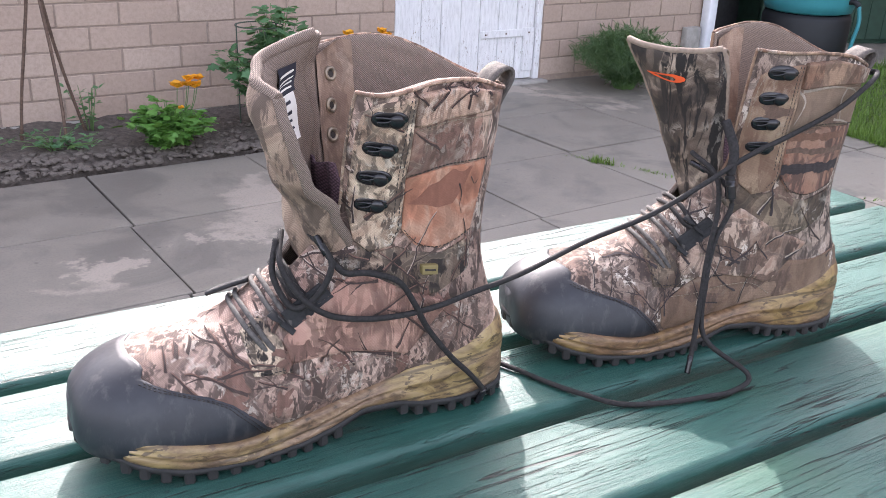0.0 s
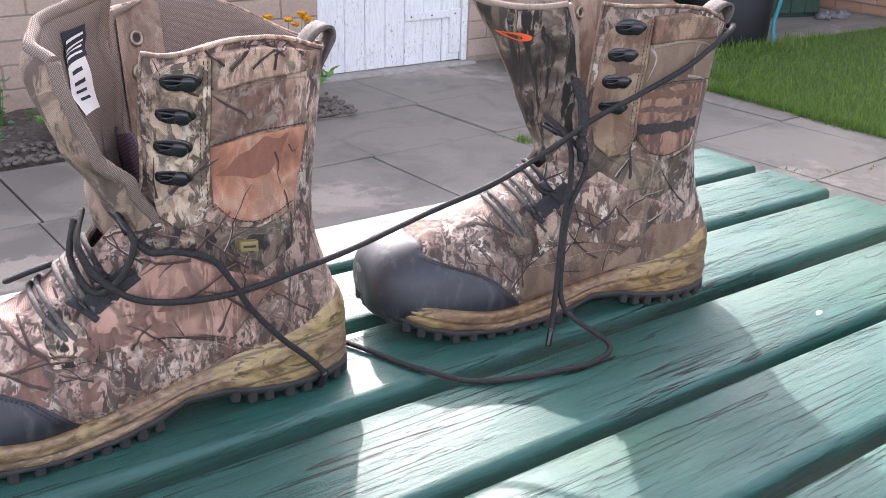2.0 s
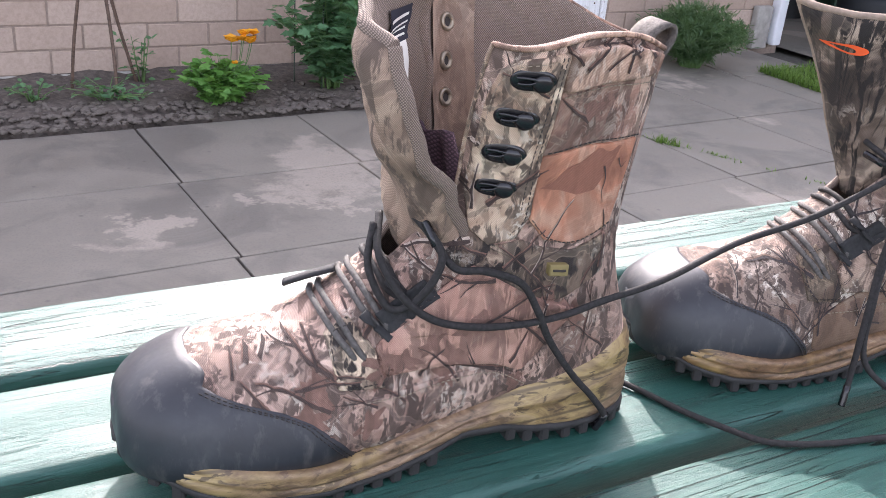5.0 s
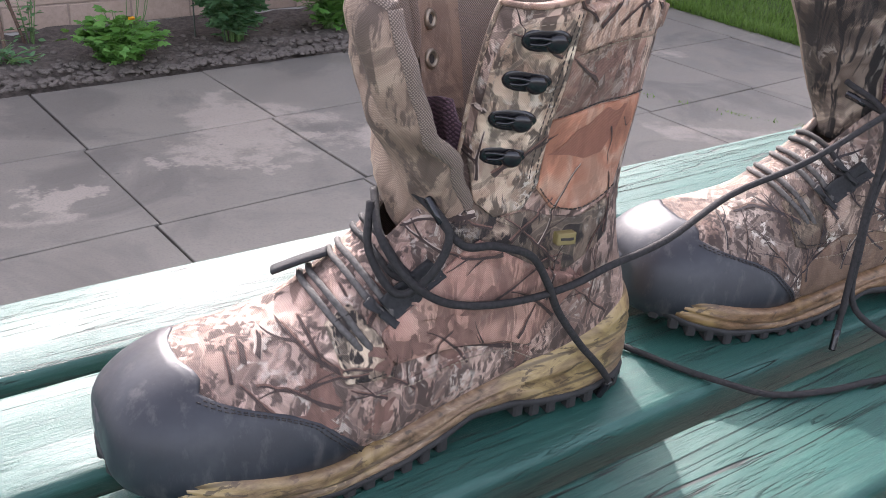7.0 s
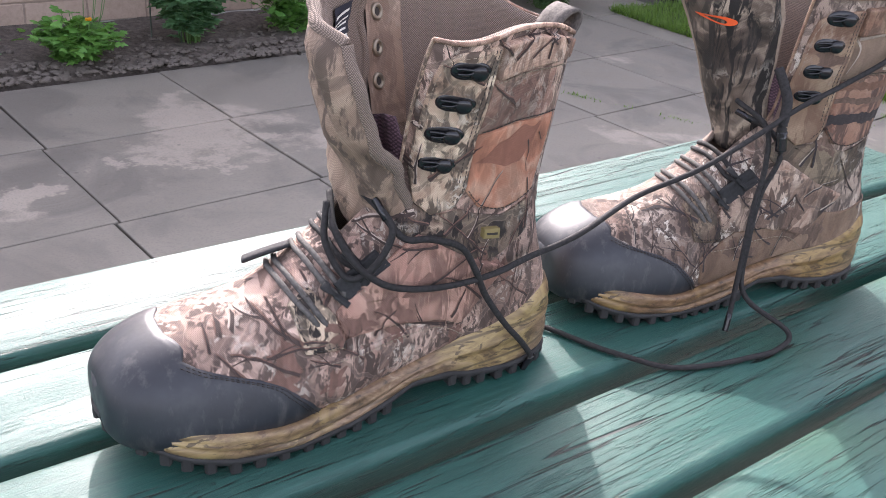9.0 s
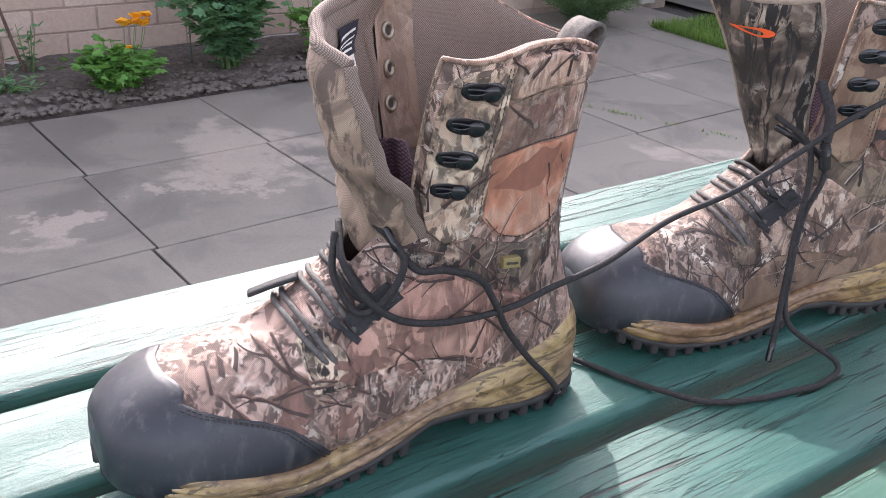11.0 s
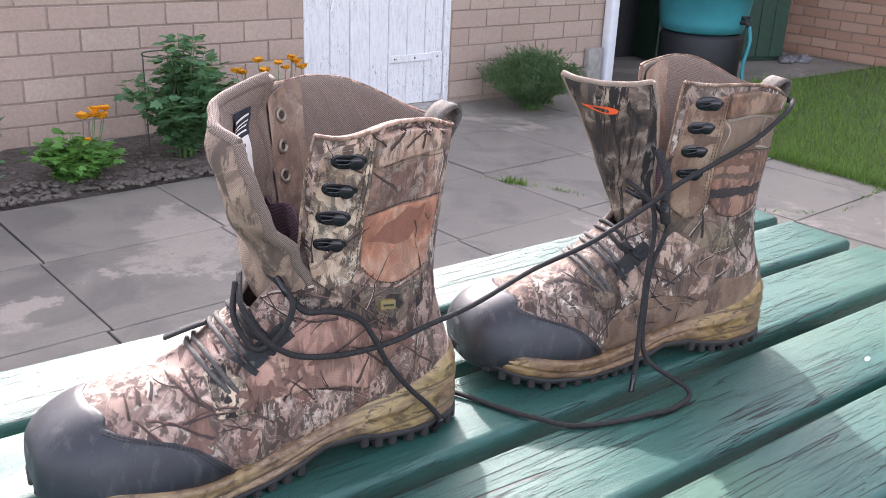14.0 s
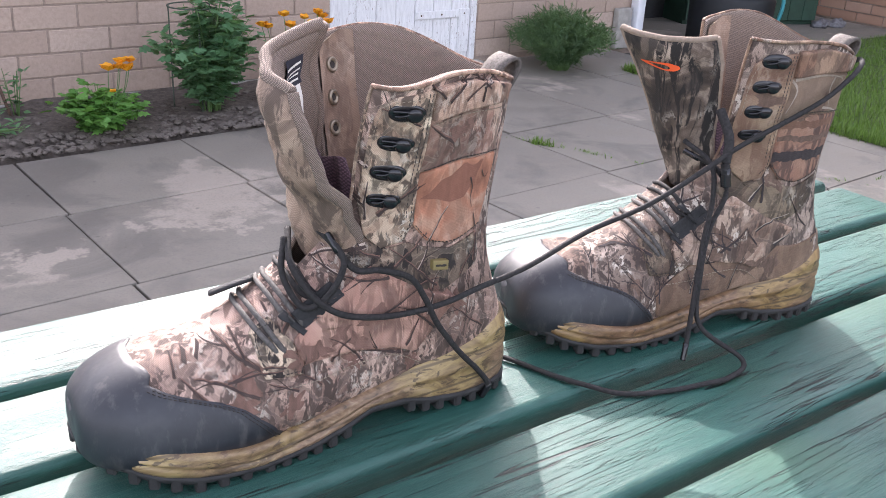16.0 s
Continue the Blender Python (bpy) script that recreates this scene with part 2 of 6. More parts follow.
def slab_material(name):
    """Grey concrete paving: lichen grey, pale dried patches, fine grit."""
    mt = Mat(name, 0.75)
    r = mt.random()
    geo = mt.t.nodes.new("ShaderNodeNewGeometry").outputs["Position"]
    big = mt.noise(1.15, 4, 0.6, geo, 0.6)
    mid = mt.noise(7, 5, 0.65, geo)
    fine = mt.noise(160, 4, 0.7, geo)
    col = mt.ramp(mid, [(0.25, (0.115, 0.104, 0.089)), (0.5, (0.178, 0.161, 0.137)), (0.75, (0.235, 0.212, 0.180))])
    col = mt.mix(mt.ramp(r, [(0.0, 0.0), (1.0, 0.5)]), col, (0.215, 0.196, 0.165))
    col = mt.mix(mt.math('MULTIPLY', mt.ramp(mt.noise(2.4, 5, 0.65, geo, 0.8), [(0.38, 1.0), (0.5, 0.0)]), 0.45), col, (0.075, 0.072, 0.066))
    patch = mt.math('ADD', mt.math('MULTIPLY', big, 0.85), mt.math('MULTIPLY', mt.noise(16, 5, 0.7, geo), 0.15))
    patch = mt.math('SUBTRACT', patch, 0.03)
    for px, py, pr in ((0.52, 2.52, 0.30), (1.02, 2.58, 0.36), (1.30, 2.66, 0.22)):
        gap = mt.t.nodes.new("ShaderNodeVectorMath")
        gap.operation = 'DISTANCE'
        mt.link(mt.mapped(scale=(1, 1.7, 1), src=geo), gap.inputs[0])
        gap.inputs[1].default_value = (px, py * 1.7, 0)
        near = mt.math('SUBTRACT', 1.0, mt.math('DIVIDE', gap.outputs["Value"], pr))
        blot = mt.math('ADD', 0.40, mt.math('ADD', mt.math('MULTIPLY', near, 0.22), mt.math('MULTIPLY', mt.math('SUBTRACT', mt.noise(7, 5, 0.65, geo), 0.5), 0.75)))
        patch = mt.math('MAXIMUM', patch, mt.math('MINIMUM', blot, mt.math('ADD', 0.5, near)))
    col = mt.mix(mt.math('MULTIPLY', mt.ramp(patch, [(0.55, 0.0), (0.59, 1.0)]), 0.8), col, (0.33, 0.285, 0.24))
    col = mt.mix(mt.math('MULTIPLY', mt.ramp(fine, [(0.35, 1.0), (0.5, 0.0)]), 0.3), col, (0.08, 0.078, 0.076))
    col = mt.mix(mt.ramp(mt.voronoi(9, geo), [(0.03, 0.5), (0.07, 0.0)]), col, (0.06, 0.058, 0.055))
    mt.color(col)
    mt.rough(mt.ramp(mid, [(0.3, 0.5), (0.7, 0.8)]))
    mt.bump(fine, 0.35, 0.002)
    mt.bump(mid, 0.3, 0.006)
    return mt.m


def brick_material(name, a, b, c):
    mt = Mat(name, 0.9)
    r = mt.random()
    geo = mt.t.nodes.new("ShaderNodeNewGeometry").outputs["Position"]
    col = mt.ramp(r, [(0.0, a), (0.5, b), (1.0, c)])
    f = mt.noise(70, 5, 0.7, geo)
    col = mt.mix(mt.math('MULTIPLY', mt.ramp(f, [(0.35, 1.0), (0.6, 0.0)]), 0.35), col, tuple(0.55 * v for v in a))
    stain = mt.ramp(mt.noise(1.6, 4, 0.6, geo), [(0.45, 0.0), (0.7, 1.0)])
    col = mt.mix(mt.math('MULTIPLY', stain, 0.35), col, tuple(0.7 * v for v in b))
    mt.color(col)
    mt.bump(f, 0.5, 0.003)
    return mt.m


def leaf_material(name, lo, hi):
    mt = Mat(name, 0.55)
    f = mt.noise(14, 3)
    col = mt.mix(mt.island(), lo, hi)
    col = mt.mix(mt.math('MULTIPLY', f, 0.5), col, tuple(0.6 * v for v in lo))
    mt.color(col)
    mt.b.inputs["Subsurface Weight"].default_value = 0.0
    tr = mt.n("ShaderNodeBsdfTranslucent")
    mt.link(mt.mix(0.5, col, (0.25, 0.4, 0.06)), tr.inputs["Color"])
    sh = mt.n("ShaderNodeMixShader")
    sh.inputs[0].default_value = 0.3
    mt.link(mt.b.outputs[0], sh.inputs[1])
    mt.link(tr.outputs[0], sh.inputs[2])
    mt.link(sh.outputs[0], mt.t.nodes["Material Output"].inputs["Surface"])
    return mt.m


M = {}
M["table"] = paint_wood("green_painted_wood")
M["slab"] = slab_material("paving_concrete")
M["brick"] = brick_material("buff_brick", (0.362, 0.272, 0.218), (0.400, 0.305, 0.247), (0.428, 0.334, 0.274))
M["red_brick"] = brick_material("red_brick", (0.30, 0.15, 0.10), (0.36, 0.19, 0.13), (0.42, 0.25, 0.18))
M["mortar"] = plain_material("mortar", (0.29, 0.225, 0.185), 0.95, vary=0.2, scale=60, bump=0.4)
M["concrete"] = plain_material("concrete", (0.30, 0.285, 0.26), 0.9, vary=0.25, scale=25, bump=0.4, dist=0.003)
M["soil"] = plain_material("soil", (0.095, 0.078, 0.066), 0.95, vary=0.6, scale=45, bump=0.8, dist=0.01)
M["joint"] = plain_material("joint_dirt", (0.07, 0.065, 0.055), 0.95, vary=0.5, scale=60, bump=0.5)
M["stone"] = brick_material("pebble", (0.10, 0.09, 0.085), (0.2, 0.18, 0.165), (0.34, 0.31, 0.28))
M["turf"] = plain_material("turf", (0.05, 0.075, 0.022), 0.95, vary=0.5, scale=30, bump=0.5, dist=0.01)
M["grass"] = leaf_material("grass_blade", (0.075, 0.16, 0.022), (0.16, 0.27, 0.045))
M["leaf"] = leaf_material("bright_leaf", (0.075, 0.22, 0.04), (0.16, 0.37, 0.075))
M["leaf_dull"] = leaf_material("dull_leaf", (0.055, 0.15, 0.07), (0.13, 0.28, 0.13))
M["leaf_lav"] = leaf_material("lavender_leaf", (0.042, 0.098, 0.045), (0.095, 0.17, 0.075))
M["petal"] = leaf_material("orange_petal", (0.90, 0.30, 0.01), (0.95, 0.46, 0.02))
M["stem"] = plain_material("green_stem", (0.09, 0.17, 0.05), 0.6)
M["cane"] = plain_material("rusty_cane", (0.11, 0.07, 0.05), 0.8, vary=0.5, scale=80)
M["wire"] = plain_material("dark_wire", (0.05, 0.07, 0.05), 0.6)
M["plastic_white"] = plain_material("white_plastic", (0.74, 0.76, 0.80), 0.4, vary=0.06, scale=20, bump=0.0)
M["teal"] = plain_material("teal_plastic", (0.035, 0.235, 0.27), 0.42, vary=0.15, scale=9, bump=0.05)
M["black_plastic"] = plain_material("black_plastic", (0.007, 0.009, 0.012), 0.65, vary=0.3, scale=15, bump=0.1)
M["shed"] = plain_material("dark_green_wood", (0.018, 0.055, 0.035), 0.6, vary=0.3, scale=18, bump=0.2)
# near-black that stands for the shade in the gap behind the butt
M["dark"] = plain_material("gap_shade", (0.03, 0.03, 0.032), 0.8, vary=0.3)
M["roof"] = plain_material("roof_felt", (0.06, 0.06, 0.062), 0.9, vary=0.3)

wp = Mat("white_painted_boards", 0.55)
pf = wp.noise(22, 6, 0.7, wp.mapped(scale=(4, 4, 0.7)))
wc = wp.ramp(pf, [(0.25, (0.47, 0.47, 0.47)), (0.5, (0.64, 0.645, 0.65)), (0.8, (0.74, 0.745, 0.75))])
chip = wp.math('MULTIPLY', wp.ramp(wp.noise(60, 6, 0.75, wp.mapped(scale=(2, 2, 0.6))), [(0.58, 0.0), (0.63, 1.0)]), wp.ramp(wp.noise(4, 3), [(0.42, 0.0), (0.55, 1.0)]))
wc = wp.mix(chip, wc, (0.24, 0.2, 0.17))
wp.color(wc)
wp.bump(pf, 0.3, 0.003)
M["door"] = wp.m

# boots
rb = Mat("black_rubber", 0.46)
sc = rb.noise(90, 5, 0.7, rb.mapped(scale=(1, 1, 0.35), rot=(0, 30, 0)))
rc = rb.ramp(rb.noise(26, 4, 0.6), [(0.3, (0.011, 0.012, 0.016)), (0.6, (0.021, 0.023, 0.029)), (0.85, (0.05, 0.05, 0.052))])
rc = rb.mix(rb.math('MULTIPLY', rb.ramp(sc, [(0.54, 0.0), (0.70, 1.0)]), 0.35), rc, (0.13, 0.12, 0.112))
rb.color(rc)
rb.rough(rb.ramp(sc, [(0.3, 0.39), (0.7, 0.58)]))
rb.bump(rb.noise(300, 3), 0.12, 0.0006)
M["rubber"] = rb.m
M["lug"] = plain_material("dusty_black_rubber", (0.022, 0.021, 0.021), 0.75, vary=0.5, scale=60, bump=0.3)
M["lining"] = mesh_cloth("brown_mesh_lining", (0.29, 0.220, 0.178), 2000)
M["piping"] = plain_material("tan_binding", (0.25, 0.19, 0.145), 0.85, vary=0.25, scale=300, bump=0.4)
M["lace"] = plain_material("charcoal_cord", (0.018, 0.016, 0.016), 0.85, vary=0.75, scale=420, bump=0.6, dist=0.0008)
M["lace_grey"] = plain_material("grey_cord", (0.09, 0.082, 0.076), 0.85, vary=0.5, scale=420, bump=0.6, dist=0.0008)
M["webbing"] = plain_material("black_webbing", (0.02, 0.02, 0.021), 0.85, vary=0.4, scale=500, bump=0.5)
M["hook"] = plain_material("black_gloss_hook", (0.010, 0.010, 0.012), 0.24, vary=0.3, scale=50, bump=0.05)
M["eyelet"] = plain_material("dull_brass", (0.30, 0.25, 0.19), 0.4, metal=0.7, vary=0.2)
M["thread"] = plain_material("dark_thread", (0.035, 0.029, 0.026), 0.9, vary=0.3)
M["thread_tan"] = plain_material("tan_thread", (0.30, 0.24, 0.18), 0.9, vary=0.3)
M["tag_black"] = plain_material("black_tag", (0.02, 0.022, 0.035), 0.7, vary=0.2)
M["tag_white"] = plain_material("white_tag", (0.72, 0.70, 0.66), 0.7, vary=0.08)
M["tag_gold"] = plain_material("olive_tag", (0.20, 0.155, 0.06), 0.6, vary=0.2)
M["orange"] = plain_material("orange_print", (0.75, 0.10, 0.02), 0.6, vary=0.12)
M["purple"] = mesh_cloth("plum_mesh", (0.12, 0.065, 0.085), 1300)
M["strip"] = camo_material("tan_facing_cloth", (0.26, 0.19, 0.145), (0.33, 0.25, 0.195), (0.10, 0.05, 0.035), (0.3, 6.1, 2.2), 30, 0.8, 0.35, 0.1, 2200)
M["knit"] = plain_material("dark_webbing_loop", (0.095, 0.082, 0.072), 0.9, vary=0.5, scale=500, bump=0.5)


def midsole_material(name, more, tone):
    """Bark-printed rubber, partly olive and partly brown."""
    ms = Mat(name, 0.5)
    mo = ms.noise(34, 4, 0.6, ms.mapped(scale=(1, 1, 2.2)), 1.2)
    mc = ms.ramp(mo, [(0.28, (0.10, 0.062, 0.034)), (0.40, (0.20, 0.135, 0.062)), (0.55, (0.31, 0.222, 0.098)), (0.66, (0.36, 0.26, 0.15)), (0.78, (0.46, 0.37, 0.24))])
    ml = ms.ramp(ms.noise(70, 5, 0.65, ms.mapped(scale=(0.8, 1, 2.6), rot=(0, 18, 0)), 0.8), [(0.41, 1.0), (0.46, 0.0)])
    mc = ms.mix(ms.math('MULTIPLY', ml, 0.8), mc, (0.05, 0.032, 0.02))
    brown = ms.ramp(ms.noise(13, 3, 0.55, ms.mapped(loc=(0.4, 1.3, 2.2))), [(0.45 - more, 0.0), (0.55 - more, 1.0)])
    bark = ms.noise(110, 6, 0.7, ms.mapped(scale=(0.5, 1, 1.5), rot=(0, 35, 0)), 0.8)
    mc = ms.mix(ms.math('MULTIPLY', brown, 0.85), mc, ms.ramp(bark, [(0.36, (0.04, 0.026, 0.02)), (0.46, (0.15, 0.09, 0.058)), (0.58, (0.24, 0.155, 0.10)), (0.68, (0.36, 0.29, 0.21))]))
    fold = ms.n("ShaderNodeTexWave", Scale=9.0, Distortion=5.0, Detail=2.0)
    fold.inputs["Detail Scale"].default_value = 0.6
    fold.bands_direction = 'Z'
    ms.link(ms.mapped(scale=(0.35, 0.35, 1.6), rot=(0, -14, 0)), fold.inputs["Vector"])
    # groove lines darkened in the colour, as shade in the moulded folds would
    edge = ms.ramp(fold.outputs["Fac"], [(0.004, 1.0), (0.04, 0.0)])
    mc = ms.mix(ms.math('MULTIPLY', edge, 0.7), mc, (0.06, 0.04, 0.025))
    ms.color(ms.mix(1.0, mc, tone, 'MULTIPLY'))
    ms.bump(fold.outputs["Fac"], 0.6, 0.003)
    ms.bump(mo, 0.4, 0.002)
    ms.bump(ms.noise(260, 3), 0.1, 0.0006)
    return ms.m


M["n_midsole"] = midsole_material("olive_printed_midsole", 0.0, (1.0, 1.0, 1.0))
M["f_midsole"] = midsole_material("brown_printed_midsole", 0.04, (0.88, 0.80, 0.70))

PINK, PALE, DARK = (0.30, 0.165, 0.125), (0.52, 0.40, 0.33), (0.055, 0.037, 0.032)
TAN, CREAM = (0.33, 0.25, 0.19), (0.58, 0.50, 0.40)
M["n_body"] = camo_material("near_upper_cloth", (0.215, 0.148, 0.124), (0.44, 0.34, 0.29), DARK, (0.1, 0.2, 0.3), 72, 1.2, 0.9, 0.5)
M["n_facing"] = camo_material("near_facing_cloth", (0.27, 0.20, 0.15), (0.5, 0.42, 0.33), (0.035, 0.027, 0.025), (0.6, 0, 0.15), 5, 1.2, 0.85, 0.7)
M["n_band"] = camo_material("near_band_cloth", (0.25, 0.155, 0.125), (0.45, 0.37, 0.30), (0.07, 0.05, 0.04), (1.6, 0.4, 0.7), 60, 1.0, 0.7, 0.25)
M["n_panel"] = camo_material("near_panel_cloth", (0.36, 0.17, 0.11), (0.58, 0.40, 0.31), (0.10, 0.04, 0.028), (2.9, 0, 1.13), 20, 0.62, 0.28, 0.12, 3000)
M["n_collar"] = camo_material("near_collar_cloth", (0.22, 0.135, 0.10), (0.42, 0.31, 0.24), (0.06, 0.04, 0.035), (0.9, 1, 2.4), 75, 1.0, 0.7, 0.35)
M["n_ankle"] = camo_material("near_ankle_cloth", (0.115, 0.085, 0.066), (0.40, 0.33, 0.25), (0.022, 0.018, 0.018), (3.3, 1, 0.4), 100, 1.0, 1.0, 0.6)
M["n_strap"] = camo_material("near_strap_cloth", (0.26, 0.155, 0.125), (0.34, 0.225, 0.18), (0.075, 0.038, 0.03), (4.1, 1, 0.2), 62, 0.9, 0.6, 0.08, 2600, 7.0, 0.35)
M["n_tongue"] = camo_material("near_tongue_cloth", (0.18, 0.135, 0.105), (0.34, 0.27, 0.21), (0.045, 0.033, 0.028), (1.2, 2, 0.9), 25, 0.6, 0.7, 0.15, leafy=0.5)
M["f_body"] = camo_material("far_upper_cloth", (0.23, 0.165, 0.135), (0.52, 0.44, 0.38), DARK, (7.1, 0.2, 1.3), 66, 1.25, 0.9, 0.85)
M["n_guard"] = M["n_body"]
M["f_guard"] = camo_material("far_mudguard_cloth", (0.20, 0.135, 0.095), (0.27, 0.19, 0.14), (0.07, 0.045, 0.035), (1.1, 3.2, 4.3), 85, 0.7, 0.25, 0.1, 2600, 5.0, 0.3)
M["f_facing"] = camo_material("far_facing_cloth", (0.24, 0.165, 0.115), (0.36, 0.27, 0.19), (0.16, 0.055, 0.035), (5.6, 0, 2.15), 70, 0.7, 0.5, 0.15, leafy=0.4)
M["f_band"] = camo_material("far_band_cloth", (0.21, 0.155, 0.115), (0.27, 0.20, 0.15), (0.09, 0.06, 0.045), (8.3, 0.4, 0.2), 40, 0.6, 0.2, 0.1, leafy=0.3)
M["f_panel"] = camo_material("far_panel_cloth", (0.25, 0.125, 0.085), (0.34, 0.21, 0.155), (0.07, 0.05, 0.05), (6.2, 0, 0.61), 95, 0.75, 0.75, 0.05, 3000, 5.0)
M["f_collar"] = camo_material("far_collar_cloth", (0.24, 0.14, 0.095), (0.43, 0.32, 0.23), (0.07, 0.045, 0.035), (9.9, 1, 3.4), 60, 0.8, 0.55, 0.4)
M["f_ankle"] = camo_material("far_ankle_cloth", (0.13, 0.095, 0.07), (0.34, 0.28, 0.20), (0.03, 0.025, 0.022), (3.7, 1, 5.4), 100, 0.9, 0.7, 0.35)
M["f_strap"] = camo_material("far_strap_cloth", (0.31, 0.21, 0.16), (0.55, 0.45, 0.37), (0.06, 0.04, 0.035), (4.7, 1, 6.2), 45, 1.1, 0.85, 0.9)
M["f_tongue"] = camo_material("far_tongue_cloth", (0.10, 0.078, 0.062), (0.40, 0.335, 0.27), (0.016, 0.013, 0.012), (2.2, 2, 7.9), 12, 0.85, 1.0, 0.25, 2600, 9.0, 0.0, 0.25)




def ink_material(name, c, vary=0.45):
    """Dye on the woven cloth, broken by the weave and by bark-like grain."""
    mt = Mat(name, 0.88)
    g = weave(mt, 2600)
    f = mt.noise(160, 5, 0.7, mt.mapped(scale=(1, 1, 0.35), rot=(0, 50, 0)), 0.5)
    col = mt.ramp(f, [(0.3, tuple(v * (1 - vary) for v in c)), (0.5, c), (0.7, tuple(min(0.8, v * (1 + vary)) for v in c))])
    col = mt.mix(mt.math('MULTIPLY', mt.ramp(g, [(0.0, 1.0), (0.45, 0.0)]), 0.42), col, tuple(0.3 * v for v in c))
    mt.color(col)
    mt.bump(g, 0.4, 0.0007)
    return mt.m


M["n_ink"] = ink_material("dark_bark_print", (0.062, 0.040, 0.034))
M["n_pale"] = ink_material("pale_bark_print", (0.50, 0.40, 0.335), 0.3)
M["n_mid"] = ink_material("brown_leaf_print", (0.19, 0.105, 0.08))
M["n_rust"] = ink_material("rust_leaf_print", (0.27, 0.115, 0.075), 0.2)
M["f_ink"] = ink_material("dark_umber_print", (0.042, 0.032, 0.032))
M["f_pale"] = ink_material("cream_bark_print", (0.40, 0.33, 0.27), 0.3)
M["f_mid"] = ink_material("tan_leaf_print", (0.15, 0.095, 0.07))
M["f_rust"] = ink_material("orange_rust_print", (0.19, 0.10, 0.066), 0.25)


# ---- mesh helpers ----
def part(name, bm, material, parent=None, label="", smooth=True):
    """Links a bmesh as one mesh object, under a thing or a part."""
    me = bpy.data.meshes.new(name)
    bm.to_mesh(me)
    bm.free()
    for mt in material if isinstance(material, (list, tuple)) else [material]:
        me.materials.append(mt)
    if smooth:
        me.polygons.foreach_set("use_smooth", [True] * len(me.polygons))
    ob = new(name, me)
    if parent:
        ob.parent = parent
    if label:
        ob["label"] = label
    return ob


def thing(name, label, category, m=None, group="", kind=""):
    ob = new(name)
    ob.empty_display_size = 0.05
    if m:
        ob.matrix_world = m
    return tagged(ob, label, category, group, kind)


def box(bm, x0, x1, y0, y1, z0, z1, bevel=0.0, seg=2):
    r = bmesh.ops.create_cube(bm, size=1.0)
    for v in r["verts"]:
        v.co = Vector((x0 + (v.co.x + 0.5) * (x1 - x0), y0 + (v.co.y + 0.5) * (y1 - y0), z0 + (v.co.z + 0.5) * (z1 - z0)))
    if bevel:
        bmesh.ops.bevel(bm, geom=list({e for v in r["verts"] for e in v.link_edges}), offset=bevel, segments=seg, affect='EDGES', profile=0.5)
    return bm


def spline(points, count):
    """Catmull-Rom through the points, resampled at even steps."""
    p = np.array(points, float)
    p = np.vstack([2 * p[0] - p[1], p, 2 * p[-1] - p[-2]])
    out = []
    n = len(p) - 3
    for k in np.linspace(0, n, count):
        i = min(int(k), n - 1)
        t = k - i
        a, b, c, d = p[i:i + 4]
        out.append(0.5 * (2 * b + (c - a) * t + (2 * a - 5 * b + 4 * c - d) * t * t + (3 * b - a - 3 * c + d) * t ** 3))
    return np.array(out)


def tube(bm, points, radius, sides=8, count=None, flat=1.0, closed=False, taper=None):
    """A round cord along a smooth line."""
    pts = spline(points, count or max(8, len(points) * 6)) if len(points) > 2 else np.array(points, float)
    n = len(pts)
    rings = []
    up = Vector((0.13, 0.21, 0.97))
    for i in range(n):
        d = Vector(pts[min(i + 1, n - 1)] - pts[max(i - 1, 0)]).normalized()
        side = d.cross(up)
        side = side.normalized() if side.length > 1e-4 else Vector((1, 0, 0))
        top = side.cross(d).normalized()
        r = radius * (taper(i / (n - 1)) if taper else 1.0)
        rings.append([bm.verts.new(Vector(pts[i]) + side * r * math.cos(a) + top * r * flat * math.sin(a)) for a in (2 * math.pi * k / sides for k in range(sides))])
    for i in range(n - 1):
        for k in range(sides):
            bm.faces.new((rings[i][k], rings[i][(k + 1) % sides], rings[i + 1][(k + 1) % sides], rings[i + 1][k]))
    if not closed:
        bm.faces.new(rings[0][::-1])
        bm.faces.new(rings[-1])
    return bm


def lathe(bm, profile, seg=32, centre=(0, 0)):
    rings = []
    for r, z in profile:
        rings.append([bm.verts.new((centre[0] + r * math.cos(a), centre[1] + r * math.sin(a), z)) for a in (2 * math.pi * k / seg for k in range(seg))])
    for a, b in zip(rings, rings[1:]):
        for k in range(seg):
            bm.faces.new((a[k], a[(k + 1) % seg], b[(k + 1) % seg], b[k]))
    bm.faces.new(rings[-1])
    bm.faces.new(rings[0][::-1])
    return bm


